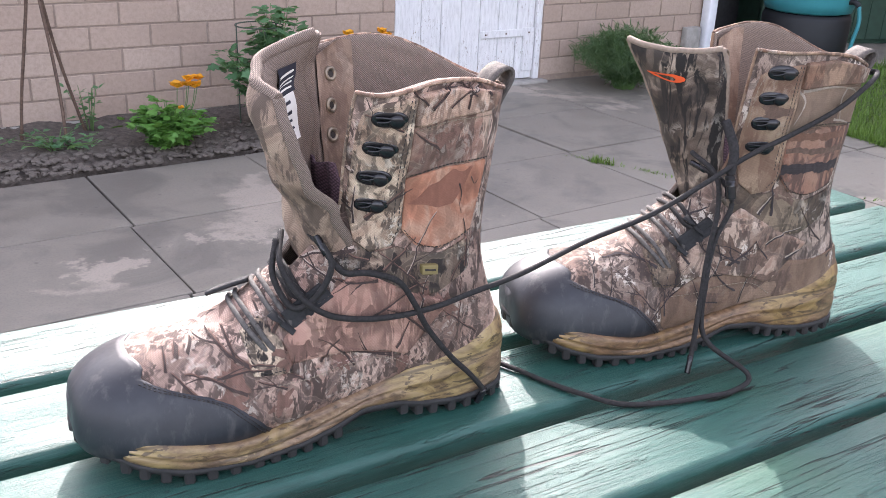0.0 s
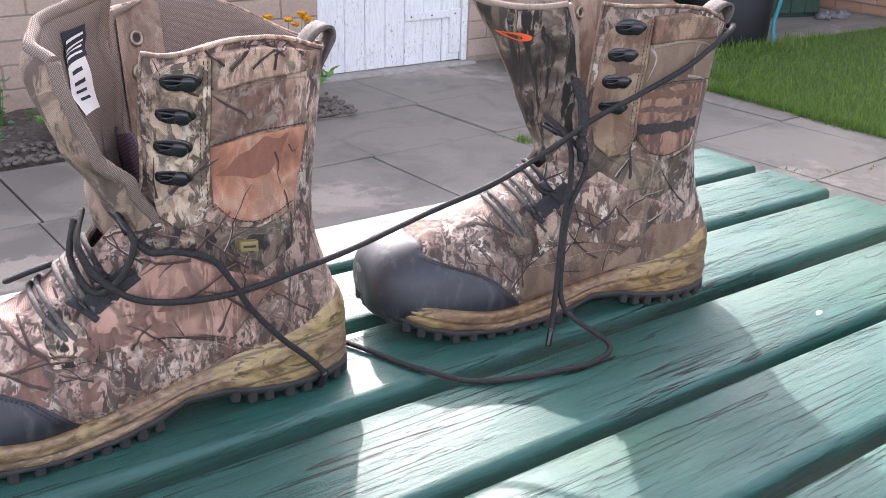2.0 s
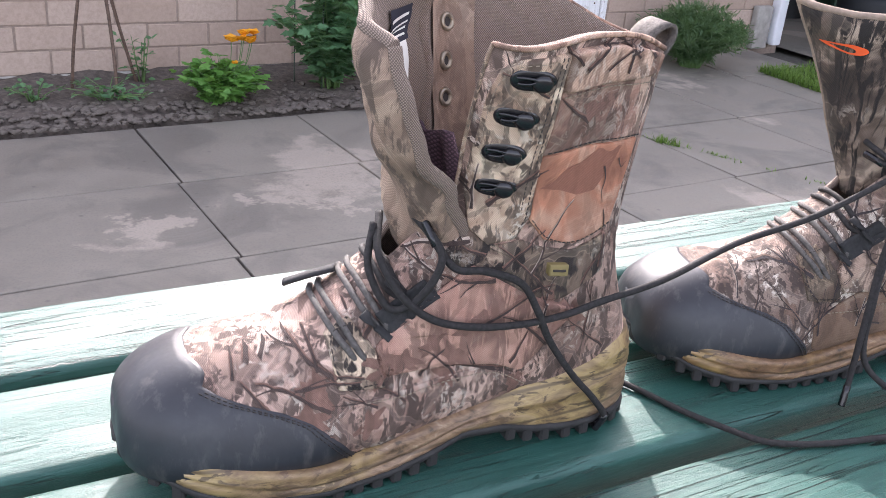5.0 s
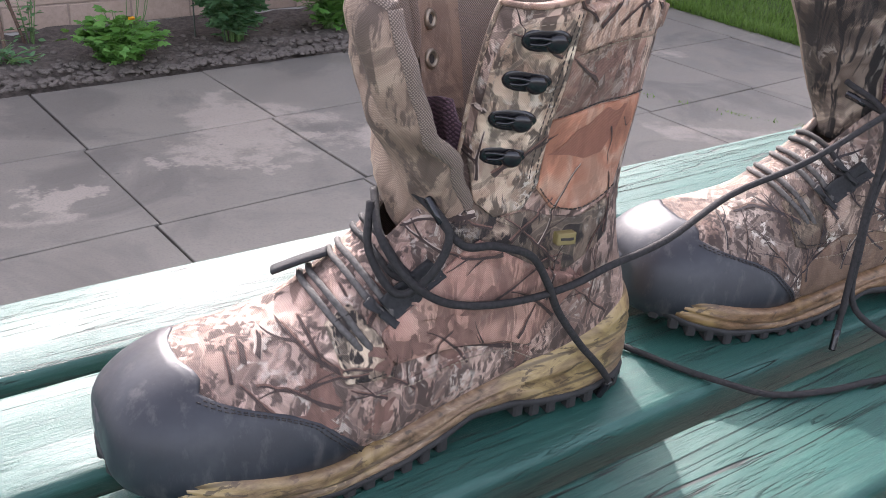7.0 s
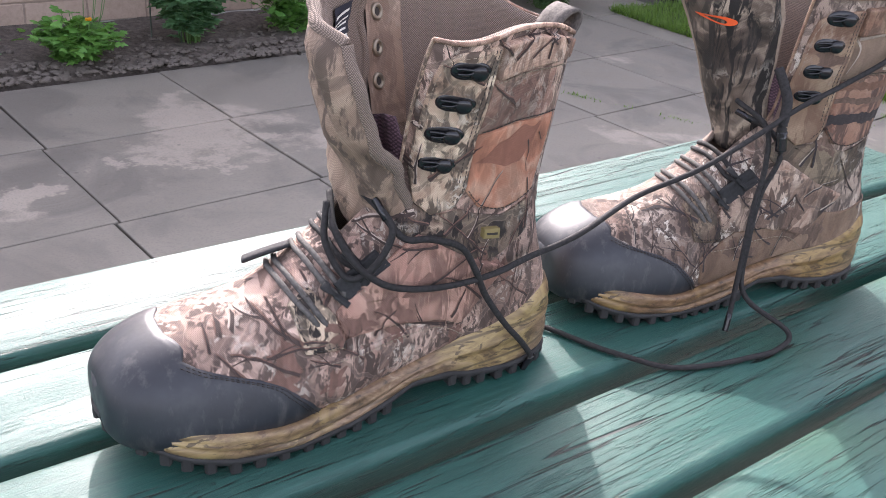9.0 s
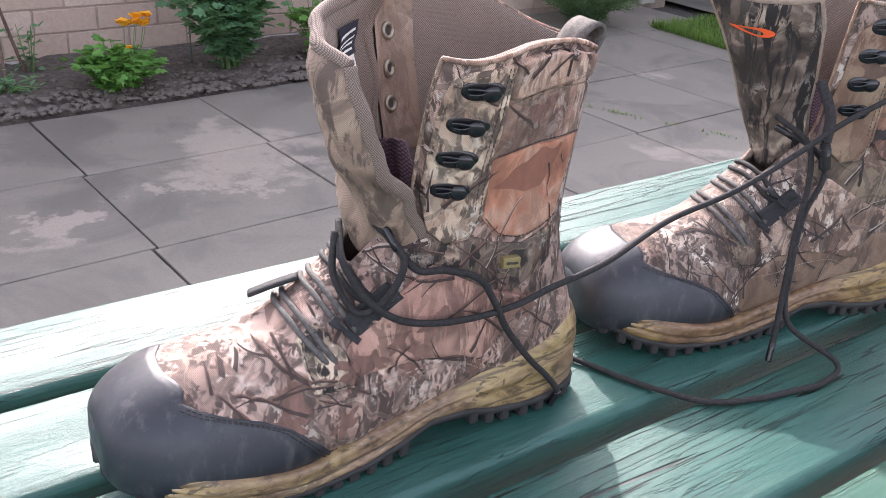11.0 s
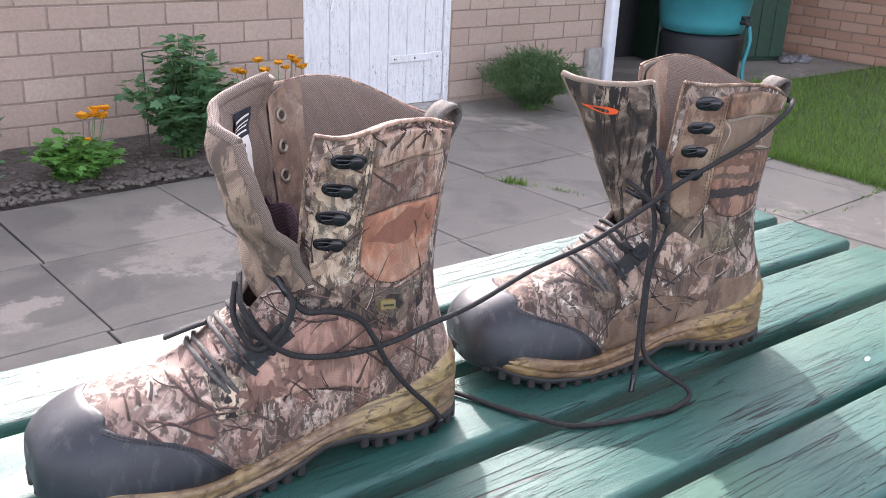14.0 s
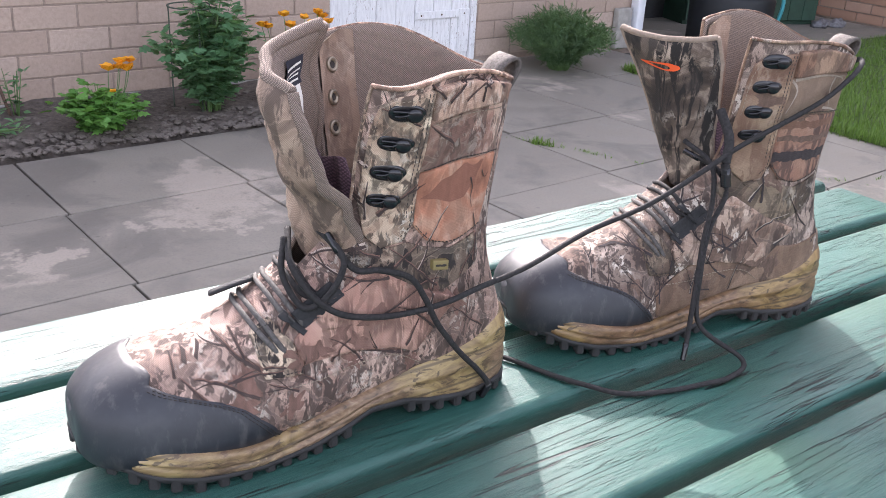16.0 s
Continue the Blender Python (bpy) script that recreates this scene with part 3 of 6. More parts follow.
# ---- the picnic table ----
table = thing("picnic_table", "weathered green painted slatted picnic table on the paving", "table")
PLANK_FAR = [0.877, 0.767, 0.657, 0.5425, 0.4355, 0.327, 0.218]
for i, yf in enumerate(PLANK_FAR):
    bm = bmesh.new()
    w = 0.0955
    x0, x1 = -0.42, 1.197
    L, H = x1 - x0, 0.034
    n = 44
    prof = []
    r = 0.0075
    for cx, cz, a0 in ((w / 2 - r, -r, 0), (-w / 2 + r, -r, 90), (-w / 2 + 0.003, -H + 0.003, 180), (w / 2 - 0.003, -H + 0.003, 270)):
        rr = r if cz == -r else 0.003
        for k in range(5):
            a = radians(a0 + k * 22.5)
            prof.append((cx + rr * math.cos(a), cz + rr * math.sin(a)))
    rings = []
    for s in range(n + 1):
        x = x0 + L * s / n
        e = min(s, n - s)
        k = 0.94 if e == 0 else 1.0
        wob = 0.0012 * noise.noise((x * 3.1, i * 7.3, 0.0))
        lift = 0.0009 * noise.noise((x * 2.3, i * 3.9, 5.0))
        rings.append([bm.verts.new((x, yf - w / 2 + p * k + wob, (q + H / 2) * (0.86 if e == 0 else 1.0) - H / 2 + lift)) for p, q in prof])
        if s == 1:
            for v in rings[-1]:
                v.co.x = x0 + 0.005
        elif s == n - 1:
            for v in rings[-1]:
                v.co.x = x1 - 0.005
    for a, b in zip(rings, rings[1:]):
        for k in range(len(prof)):
            bm.faces.new((a[k], b[k], b[(k + 1) % len(prof)], a[(k + 1) % len(prof)]))
    bm.faces.new(rings[0])
    bm.faces.new(rings[-1][::-1])
    bmesh.ops.recalc_face_normals(bm, faces=bm.faces)
    p = part("plank", bm, M["table"], table)
    p.location.z = TABLE
for x in (-0.2, 0.95):
    bm = bmesh.new()
    box(bm, x - 0.04, x + 0.04, 0.15, 0.85, TABLE - 0.1, TABLE - 0.034, 0.004)
    part("cross_batten", bm, M["table"], table, smooth=False)
    for y in (0.2, 0.78):
        bm = bmesh.new()
        box(bm, x + 0.042, x + 0.08, y - 0.05, y + 0.05, 0.0, TABLE - 0.036, 0.004)
        part("leg", bm, M["table"], table, smooth=False)

# ---- boots ----
STATIONS = [  # front or top line x, z; back or bottom line x, z; half width; narrowing towards the top
    (0.3335, 0.048, 0.3335, 0.036, 0.010, 0.0),
    (0.3300, 0.059, 0.3305, 0.022, 0.026, 0.05),
    (0.3190, 0.069, 0.320, 0.014, 0.0375, 0.10),
    (0.3000, 0.0775, 0.302, 0.010, 0.0460, 0.16),
    (0.277, 0.0830, 0.279, 0.008, 0.0500, 0.22),
    (0.252, 0.0870, 0.252, 0.008, 0.0510, 0.26),
    (0.226, 0.0945, 0.220, 0.009, 0.0500, 0.28),
    (0.203, 0.1080, 0.186, 0.012, 0.0470, 0.26),
    (0.184, 0.1230, 0.152, 0.016, 0.0435, 0.22),
    (0.170, 0.1390, 0.118, 0.018, 0.0415, 0.16),
    (0.160, 0.153, 0.085, 0.018, 0.041, 0.10),
    (0.156, 0.162, 0.052, 0.016, 0.041, 0.06),
    (0.153, 0.171, 0.022, 0.020, 0.0405, 0.03),
    (0.151, 0.180, -0.001, 0.040, 0.0405, 0.0),
    (0.150, 0.190, 0.000, 0.066, 0.0405, -0.02),
    (0.1495, 0.201, 0.009, 0.095, 0.0405, -0.05),
    (0.1495, 0.213, 0.016, 0.125, 0.042, -0.08),
    (0.149, 0.226, 0.014, 0.158, 0.0435, -0.10),
    (0.1485, 0.241, 0.009, 0.192, 0.0455, -0.12),
    (0.148, 0.256, 0.004, 0.225, 0.047, -0.13),
    (0.147, 0.267, 0.001, 0.254, 0.048, -0.14),
]
ST = spline(STATIONS, 81)
THROAT = 34


def body_point(s, th, flare):
    """The boot's outer skin at station s (0 to 80) and angle th, 0 at the front line."""
    i = min(int(s), 79)
    f = s - i
    ux, uz, dx, dz, w, k = ST[i] * (1 - f) + ST[i + 1] * f
    c, sn = math.cos(th), math.sin(th)
    e = 0.80
    c2 = math.copysign(abs(c) ** e, c)
    s2 = math.copysign(abs(sn) ** e, sn)
    x, z = (ux + dx) / 2 + (ux - dx) / 2 * c2, (uz + dz) / 2 + (uz - dz) / 2 * c2
    y = w * s2 * (1 - k * c2)
    up = max(0.0, z - 0.15) / 0.1
    y *= 1 + flare * up * max(0.0, x - 0.03) / 0.12
    t = max(0.0, (s - 58) / 22) ** 2
    z += t * (-0.010 * math.exp(-((x - 0.0) / 0.03) ** 2) + (0.010 if y < 0 else 0.001) * math.exp(-((x - 0.075) / 0.04) ** 2) - (0.003 if y < 0 else 0.012 if flare > 0.3 else 0.004) * math.exp(-((x - 0.14) / 0.04) ** 2))
    x += (0.006 if flare > 0.3 else 0.010) * min(1.0, max(0.0, z - 0.05) / 0.2) * max(0.0, 1 - x / 0.15)
    wr = 0.0022 * noise.noise((x * 30, y * 30 + 9, z * 26)) * min(1.0, max(0.0, (z - 0.05) / 0.05)) * min(1, max(0, (0.30 - x) / 0.05))
    crease = 0.0018 * math.sin((x * 0.9 + z * 1.3) * 190) * math.exp(-((x - 0.165) / 0.05) ** 2 - ((z - 0.115) / 0.04) ** 2)
    return Vector((x, y * (1 + (wr + crease) / max(0.02, abs(w))), z + 0.5 * crease))


def opening(s):
    """Half the angle of the gap between the facings."""
    return 0.0 if s < THROAT else min(0.53, 0.30 + 0.02 * (s - THROAT))


def loft(s0, s1, ds, nth, flare, grow=0.0):
    bm = bmesh.new()
    rows = []
    for s in np.arange(s0, s1 + 1e-6, ds):
        o = opening(s)
        row = []
        for k in range(nth + 1):
            th = o + (2 * math.pi - 2 * o) * k / nth
            row.append(bm.verts.new(body_point(s, th, flare)))
        rows.append(row)
    for a, b in zip(rows, rows[1:]):
        for k in range(nth):
            bm.faces.new((a[k], a[k + 1], b[k + 1], b[k]))
    return bm


SOLE = spline([(-0.004, 0), (-0.001, 0.016), (0.008, 0.0275), (0.03, 0.0355), (0.06, 0.0378), (0.10, 0.0385), (0.14, 0.0415), (0.18, 0.0475), (0.22, 0.0525), (0.255, 0.0535), (0.287, 0.0490), (0.310, 0.037), (0.3245, 0.022), (0.331, 0.009), (0.3325, 0)], 90)


def curve(x, table_):
    xs, ys = zip(*table_)
    return float(np.interp(x, xs, ys))


MID_TOP = [(-0.01, 0.070), (0.022, 0.066), (0.037, 0.055), (0.068, 0.047), (0.10, 0.043), (0.13, 0.0355), (0.168, 0.0285), (0.20, 0.0235), (0.23, 0.0235), (0.275, 0.0325), (0.311, 0.0405), (0.325, 0.049), (0.337, 0.057)]
MID_LOW = [(-0.01, 0.012), (0.05, 0.0115), (0.08, 0.0145), (0.10, 0.0195), (0.13, 0.0215), (0.15, 0.014), (0.18, 0.0085), (0.22, 0.0070), (0.265, 0.0105), (0.297, 0.0185), (0.312, 0.0245), (0.325, 0.031), (0.337, 0.036)]


def sole_ring(n=120):
    """The outline of the sole with its outward normals, counter-clockwise, from the heel."""
    half = [Vector((x, y)) for x, y in SOLE]
    ring = half[::-1] + [Vector((p.x, -p.y)) for p in half[1:-1]]
    out = []
    for i, p in enumerate(ring):
        d = ring[(i + 1) % len(ring)] - ring[i - 1]
        out.append((p, Vector((d.y, -d.x)).normalized()))
    if out[20][1].y < 0:
        out = [(p, -q) for p, q in out]
    return out


RING = sole_ring()


def band(levels):
    """A closed band round the sole: levels of (height by x, outset)."""
    bm = bmesh.new()
    rows = []
    for zf, outset in levels:
        rows.append([bm.verts.new((p.x + q.x * outset, p.y + q.y * outset, zf(p.x))) for p, q in RING])
    n = len(RING)
    for a, b in zip(rows, rows[1:]):
        for k in range(n):
            bm.faces.new((a[k], a[(k + 1) % n], b[(k + 1) % n], b[k]))
    return bm, rows


def side_hit(tree, x, z, sign=1):
    hit = tree.ray_cast(Vector((x, sign * 0.3, z)), Vector((0, -sign, 0)))
    return (hit[0], hit[1]) if hit[0] is not None and hit[0].y * sign > 0.004 else (None, None)


def patch(tree, outline, lift=0.0014, sign=1, count=64, crisp=False):
    """A sewn-on piece that follows the boot's skin, with a turned edge."""
    pts = spline([*outline, outline[0]], count + 1)[:-1] if not crisp else dense(outline, count)
    c = pts.mean(axis=0)
    bm = bmesh.new()
    rows = []
    for f, h in ((1.0, -0.001), (0.995, lift * 0.8), (0.97, lift), (0.8, lift), (0.6, lift), (0.4, lift), (0.2, lift)):
        row = []
        for p in pts:
            q = c + (p - c) * f
            at, nrm = side_hit(tree, q[0], q[1], sign)
            if at is None:
                at, nrm = (row[-1].co.copy(), Vector((0, sign, 0))) if row else (Vector((q[0], 0.04 * sign, q[1])), Vector((0, sign, 0)))
                row.append(bm.verts.new(at))
                continue
            if nrm.y * sign < 0:
                nrm = -nrm
            row.append(bm.verts.new(at + nrm * h))
        rows.append(row)
    n = len(pts)
    for a, b in zip(rows, rows[1:]):
        for k in range(n):
            bm.faces.new((a[k], a[(k + 1) % n], b[(k + 1) % n], b[k]))
    bm.faces.new(rows[-1])
    bmesh.ops.recalc_face_normals(bm, faces=bm.faces)
    return bm


def dense(outline, count):
    """A closed polygon with straight sides and even points."""
    p = np.array([*outline, outline[0]], float)
    seg = np.linalg.norm(np.diff(p, axis=0), axis=1)
    cum = np.concatenate([[0], np.cumsum(seg)])
    return np.array([[np.interp(u, cum, p[:, 0]), np.interp(u, cum, p[:, 1])] for u in np.linspace(0, cum[-1], count, endpoint=False)])


def stitches(tree, line, step=0.0032, lift=0.0018, sign=1):
    """Short threads along a line on the boot's skin."""
    pts = spline(line, 400)
    cum = np.concatenate([[0], np.cumsum(np.linalg.norm(np.diff(pts, axis=0), axis=1))])
    bm = bmesh.new()
    for u in np.arange(0, cum[-1], step):
        ends = []
        for v in (u, u + step * 0.62):
            q = [np.interp(v, cum, pts[:, 0]), np.interp(v, cum, pts[:, 1])]
            at, nrm = side_hit(tree, q[0], q[1], sign)
            if at is not None:
                ends.append(at + (nrm if nrm.y * sign > 0 else -nrm) * lift)
        if len(ends) == 2:
            tube(bm, ends, 0.00036, 5)
    return bm


def shell_sheet(fn, nu, nv, thick):
    """A padded sheet: fn(u, v) for the outer face, with an inner face thick behind it. Outer faces take slot 0, inner ones slot 1."""
    bm = bmesh.new()
    P = [[fn(u / nu * 2 - 1, v / nv) for u in range(nu + 1)] for v in range(nv + 1)]
    outer, inner = [], []
    for v in range(nv + 1):
        ro, ri = [], []
        for u in range(nu + 1):
            du = P[v][min(u + 1, nu)] - P[v][max(u - 1, 0)]
            dv = P[min(v + 1, nv)][u] - P[max(v - 1, 0)][u]
            nrm = du.cross(dv).normalized()
            edge = min(u, nu - u, nv - v) / 2.5
            t = thick * (0.35 + 0.65 * min(1.0, edge) ** 0.5)
            ro.append(bm.verts.new(P[v][u] + nrm * t / 2))
            ri.append(bm.verts.new(P[v][u] - nrm * t / 2))
        outer.append(ro)
        inner.append(ri)
    for v in range(nv):
        for u in range(nu):
            bm.faces.new((outer[v][u], outer[v][u + 1], outer[v + 1][u + 1], outer[v + 1][u]))
            f = bm.faces.new((inner[v][u], inner[v + 1][u], inner[v + 1][u + 1], inner[v][u + 1]))
            f.material_index = 1
    for u in range(nu):
        bm.faces.new((outer[nv][u], outer[nv][u + 1], inner[nv][u + 1], inner[nv][u])).material_index = 1
        bm.faces.new((outer[0][u + 1], outer[0][u], inner[0][u], inner[0][u + 1]))
    for v in range(nv):
        bm.faces.new((outer[v + 1][0], inner[v + 1][0], inner[v][0], outer[v][0])).material_index = 1
        bm.faces.new((outer[v][nu], inner[v][nu], inner[v + 1][nu], outer[v + 1][nu])).material_index = 1
    return bm, outer, inner


def geometry(bm):
    bm.verts.index_update()
    return [v.co.copy() for v in bm.verts], [[v.index for v in f.verts] for f in bm.faces]


def joined_tree(pieces):
    """One ray tree over several meshes."""
    verts, faces = [], []
    for vs, fs in pieces:
        k = len(verts)
        verts += vs
        faces += [[i + k for i in f] for f in fs]
    return BVHTree.FromPolygons(verts, faces)


def ribbon(bm, tree, line, width, lift, slot, taper=0.75):
    """A flat printed line on the cloth, broken where the surface steps back."""
    last = None
    n = len(line)
    cols = 2 + int(width / 0.0028)
    for i in range(n):
        d = line[min(i + 1, n - 1)] - line[max(i - 1, 0)]
        side = np.array((-d[1], d[0])) / (np.linalg.norm(d) + 1e-9)
        w = width * (1 - taper * i / (n - 1)) * (0.8 + 0.4 * noise.noise((line[i][0] * 300, line[i][1] * 300, width * 900)))
        row = []
        for e in np.linspace(-0.5, 0.5, cols):
            q = line[i] + side * w * e
            at, nrm = side_hit(tree, q[0], q[1])
            if at is None:
                break
            row.append(at + (nrm if nrm.y > 0 else -nrm) * lift)
        if len(row) < cols:
            last = None
            continue
        if last and (row[0] - last[0].co).length > 0.010:
            last = None
        now = [bm.verts.new(p) for p in row]
        if last:
            for a, b, c, d2 in zip(last, last[1:], now[1:], now):
                bm.faces.new((a, b, c, d2)).material_index = slot
        last = now


def grow_branch(rng, at, angle, steps, step, sway):
    pts, a = [np.array(at)], angle
    for k in range(steps):
        a += rng.gauss(0, sway)
        pts.append(pts[-1] + step * np.array((math.cos(a), math.sin(a))))
    return spline([tuple(p) for p in pts], steps * 3)


def cloth_prints(tree, key, owner):
    """The woodland print on the cloth: lobed leaves, forked branches and twigs with a pale side."""
    rng = random.Random(17 if key == "n" else 42)
    zones = [((0.10, 0.285), (0.035, 0.105), 26), ((0.03, 0.13), (0.06, 0.125), 9), ((0.10, 0.14), (0.14, 0.245), 5), ((0.035, 0.10), (0.20, 0.252), 8), ((0.10, 0.17), (0.10, 0.145), 6)]
    if key == "f":
        zones = zones[:2]
    for (x0, x1), (z0, z1), count in zones:
        for k in range(count):
            at = (rng.uniform(x0, x1), rng.uniform(z0, z1))
            a = rng.choice((0.5, 0.75, 2.2, 2.6, 1.4)) + rng.gauss(0, 0.25)
            w = rng.uniform(0.0012, 0.0034)
            main = grow_branch(rng, at, a, rng.randint(4, 9), 0.0055, 0.13)
            bm = bmesh.new()
            ribbon(bm, tree, main, w * 1.5, 0.0004, 1 if rng.random() < 0.2 else 2)
            ribbon(bm, tree, main + np.array((0.0, -w * 0.2)), w, 0.0007, 0)
            for f in range(rng.randint(0, 2)):
                p = main[rng.randint(2, len(main) - 2)]
                twig = grow_branch(rng, tuple(p), a + rng.choice((-1, 1)) * rng.uniform(0.4, 0.8), rng.randint(2, 4), 0.005, 0.1)
                ribbon(bm, tree, twig, w * 0.6, 0.0008, 0)
            if bm.faces:
                part("branch_print", bm, [M[key + "_ink"], M[key + "_pale"], M[key + "_mid"]], owner)
            else:
                bm.free()
    ob = owner
    # leaves
    spots = [(rng.uniform(0.05, 0.27), rng.uniform(0.045, 0.115)) for k in range(16)] + [(rng.uniform(0.04, 0.13), rng.uniform(0.14, 0.24)) for k in range(4)]
    if key == "n":
        spots = [p for p in spots if not (0.035 < p[0] < 0.10 and 0.13 < p[1] < 0.20)]
    for k, (x, z) in enumerate(spots):
        size, turn, lobes = rng.uniform(0.006, 0.011), rng.uniform(0, 6.28), rng.choice((3, 5, 5))
        outline = []
        for i in range(28):
            a = 2 * math.pi * i / 28
            r = size * (0.75 + 0.25 * math.cos(lobes * a)) * (1 + 0.15 * math.sin(9 * a + k))
            u, v = r * math.cos(a) * 1.5, r * math.sin(a) * 0.85
            outline.append((x + u * math.cos(turn) - v * math.sin(turn), z + u * math.sin(turn) + v * math.cos(turn)))
        if all(side_hit(tree, *p)[0] is not None for p in outline):
            part("leaf_print", print_sheet(tree, outline, 0.0003), M[key + "_mid"], ob)
    if key == "n":
        part("leaf_print", print_sheet(tree, [(0.100, 0.176), (0.092, 0.180), (0.084, 0.188), (0.076, 0.190), (0.066, 0.1975), (0.046, 0.1965), (0.052, 0.186), (0.056, 0.180), (0.062, 0.172), (0.074, 0.170), (0.086, 0.174)], 0.0004), M["n_rust"], ob, "rust-brown oak leaf print")
        bm = bmesh.new()
        ribbon(bm, tree, spline([(0.058, 0.186), (0.055, 0.178), (0.056, 0.170), (0.0535, 0.163)], 14), 0.0016, 0.0007, 0)
        ribbon(bm, tree, spline([(0.047, 0.189), (0.043, 0.183), (0.0385, 0.186)], 10), 0.0013, 0.0007, 0)
        part("twig_print", bm, M["n_ink"], ob)
    else:
        bm = bmesh.new()
        for line in ([(0.104, 0.232), (0.096, 0.222), (0.101, 0.203)], [(0.100, 0.231), (0.07, 0.234), (0.045, 0.231), (0.036, 0.226)], [(0.052, 0.232), (0.056, 0.222), (0.052, 0.205)], [(0.060, 0.206), (0.048, 0.204), (0.036, 0.200)]):
            ribbon(bm, tree, spline(line, 22), 0.0030, 0.0008, 0)
        part("twig_print", bm, M["f_pale"], ob)
        for z0, z1, m_ in ((0.196, 0.188, "f_rust"), (0.183, 0.176, "f_mid"), (0.170, 0.158, "f_ink")):
            bm = bmesh.new()
            ribbon(bm, tree, np.array([(x, 0.5 * (z0 + z1) + 0.0022 * noise.noise((x * 60, z0 * 50, 0))) for x in np.linspace(0.040, 0.1015, 40)]), z0 - z1, 0.0005, 0, 0.1)
            part("stripe_print", bm, M[m_], ob)


def print_sheet(tree, outline, lift):
    """A printed shape that lies on the cloth."""
    c = np.array(outline).mean(axis=0)
    bm = bmesh.new()
    rows = []
    for f in (1.0, 0.66, 0.33):
        row = []
        for p in outline:
            q = c + (np.array(p) - c) * f
            at, nrm = side_hit(tree, q[0], q[1])
            if at is None:
                at, nrm = rows[0][0].co.copy() if rows else Vector((q[0], 0.03, q[1])), Vector((0, 1, 0))
            row.append(bm.verts.new(at + (nrm if nrm.y > 0 else -nrm) * lift))
        rows.append(row)
    n = len(outline)
    for a, b in zip(rows, rows[1:]):
        for k in range(n):
            bm.faces.new((a[k], a[(k + 1) % n], b[(k + 1) % n], b[k]))
    bm.faces.new(rows[-1])
    return bm


PANELS = {
    "facing": [(0.1375, 0.228), (0.135, 0.243), (0.128, 0.2495), (0.103, 0.2535), (0.1035, 0.20), (0.102, 0.160), (0.108, 0.145), (0.124, 0.141), (0.135, 0.150), (0.1385, 0.172), (0.1385, 0.198)],
    "band": [(0.1025, 0.2325), (0.07, 0.236), (0.030, 0.234), (0.031, 0.199), (0.07, 0.201), (0.1035, 0.196)],
    "collar": [(0.1025, 0.2545), (0.07, 0.256), (0.04, 0.250), (0.026, 0.246), (0.029, 0.235), (0.07, 0.2365), (0.1025, 0.233)],
    "panel": [(0.1035, 0.195), (0.07, 0.200), (0.031, 0.198), (0.038, 0.165), (0.043, 0.147), (0.07, 0.1385), (0.09, 0.143), (0.1015, 0.156)],
    "ankle": [(0.135, 0.149), (0.124, 0.139), (0.104, 0.144), (0.092, 0.139), (0.07, 0.1345), (0.043, 0.143), (0.043, 0.118), (0.072, 0.104), (0.10, 0.106), (0.135, 0.122), (0.15, 0.135)],
    "strap": [(0.131, 0.129), (0.191, 0.086), (0.185, 0.0705), (0.150, 0.072), (0.115, 0.068), (0.0957, 0.060), (0.060, 0.096), (0.095, 0.109)],
    "loop": [(0.203, 0.100), (0.218, 0.091), (0.214, 0.066), (0.186, 0.064), (0.191, 0.085)],
    "guard": [(0.200, 0.058), (0.172, 0.061), (0.140, 0.065), (0.112, 0.0635), (0.088, 0.050), (0.10, 0.042), (0.142, 0.030), (0.172, 0.026), (0.20, 0.030)],
}


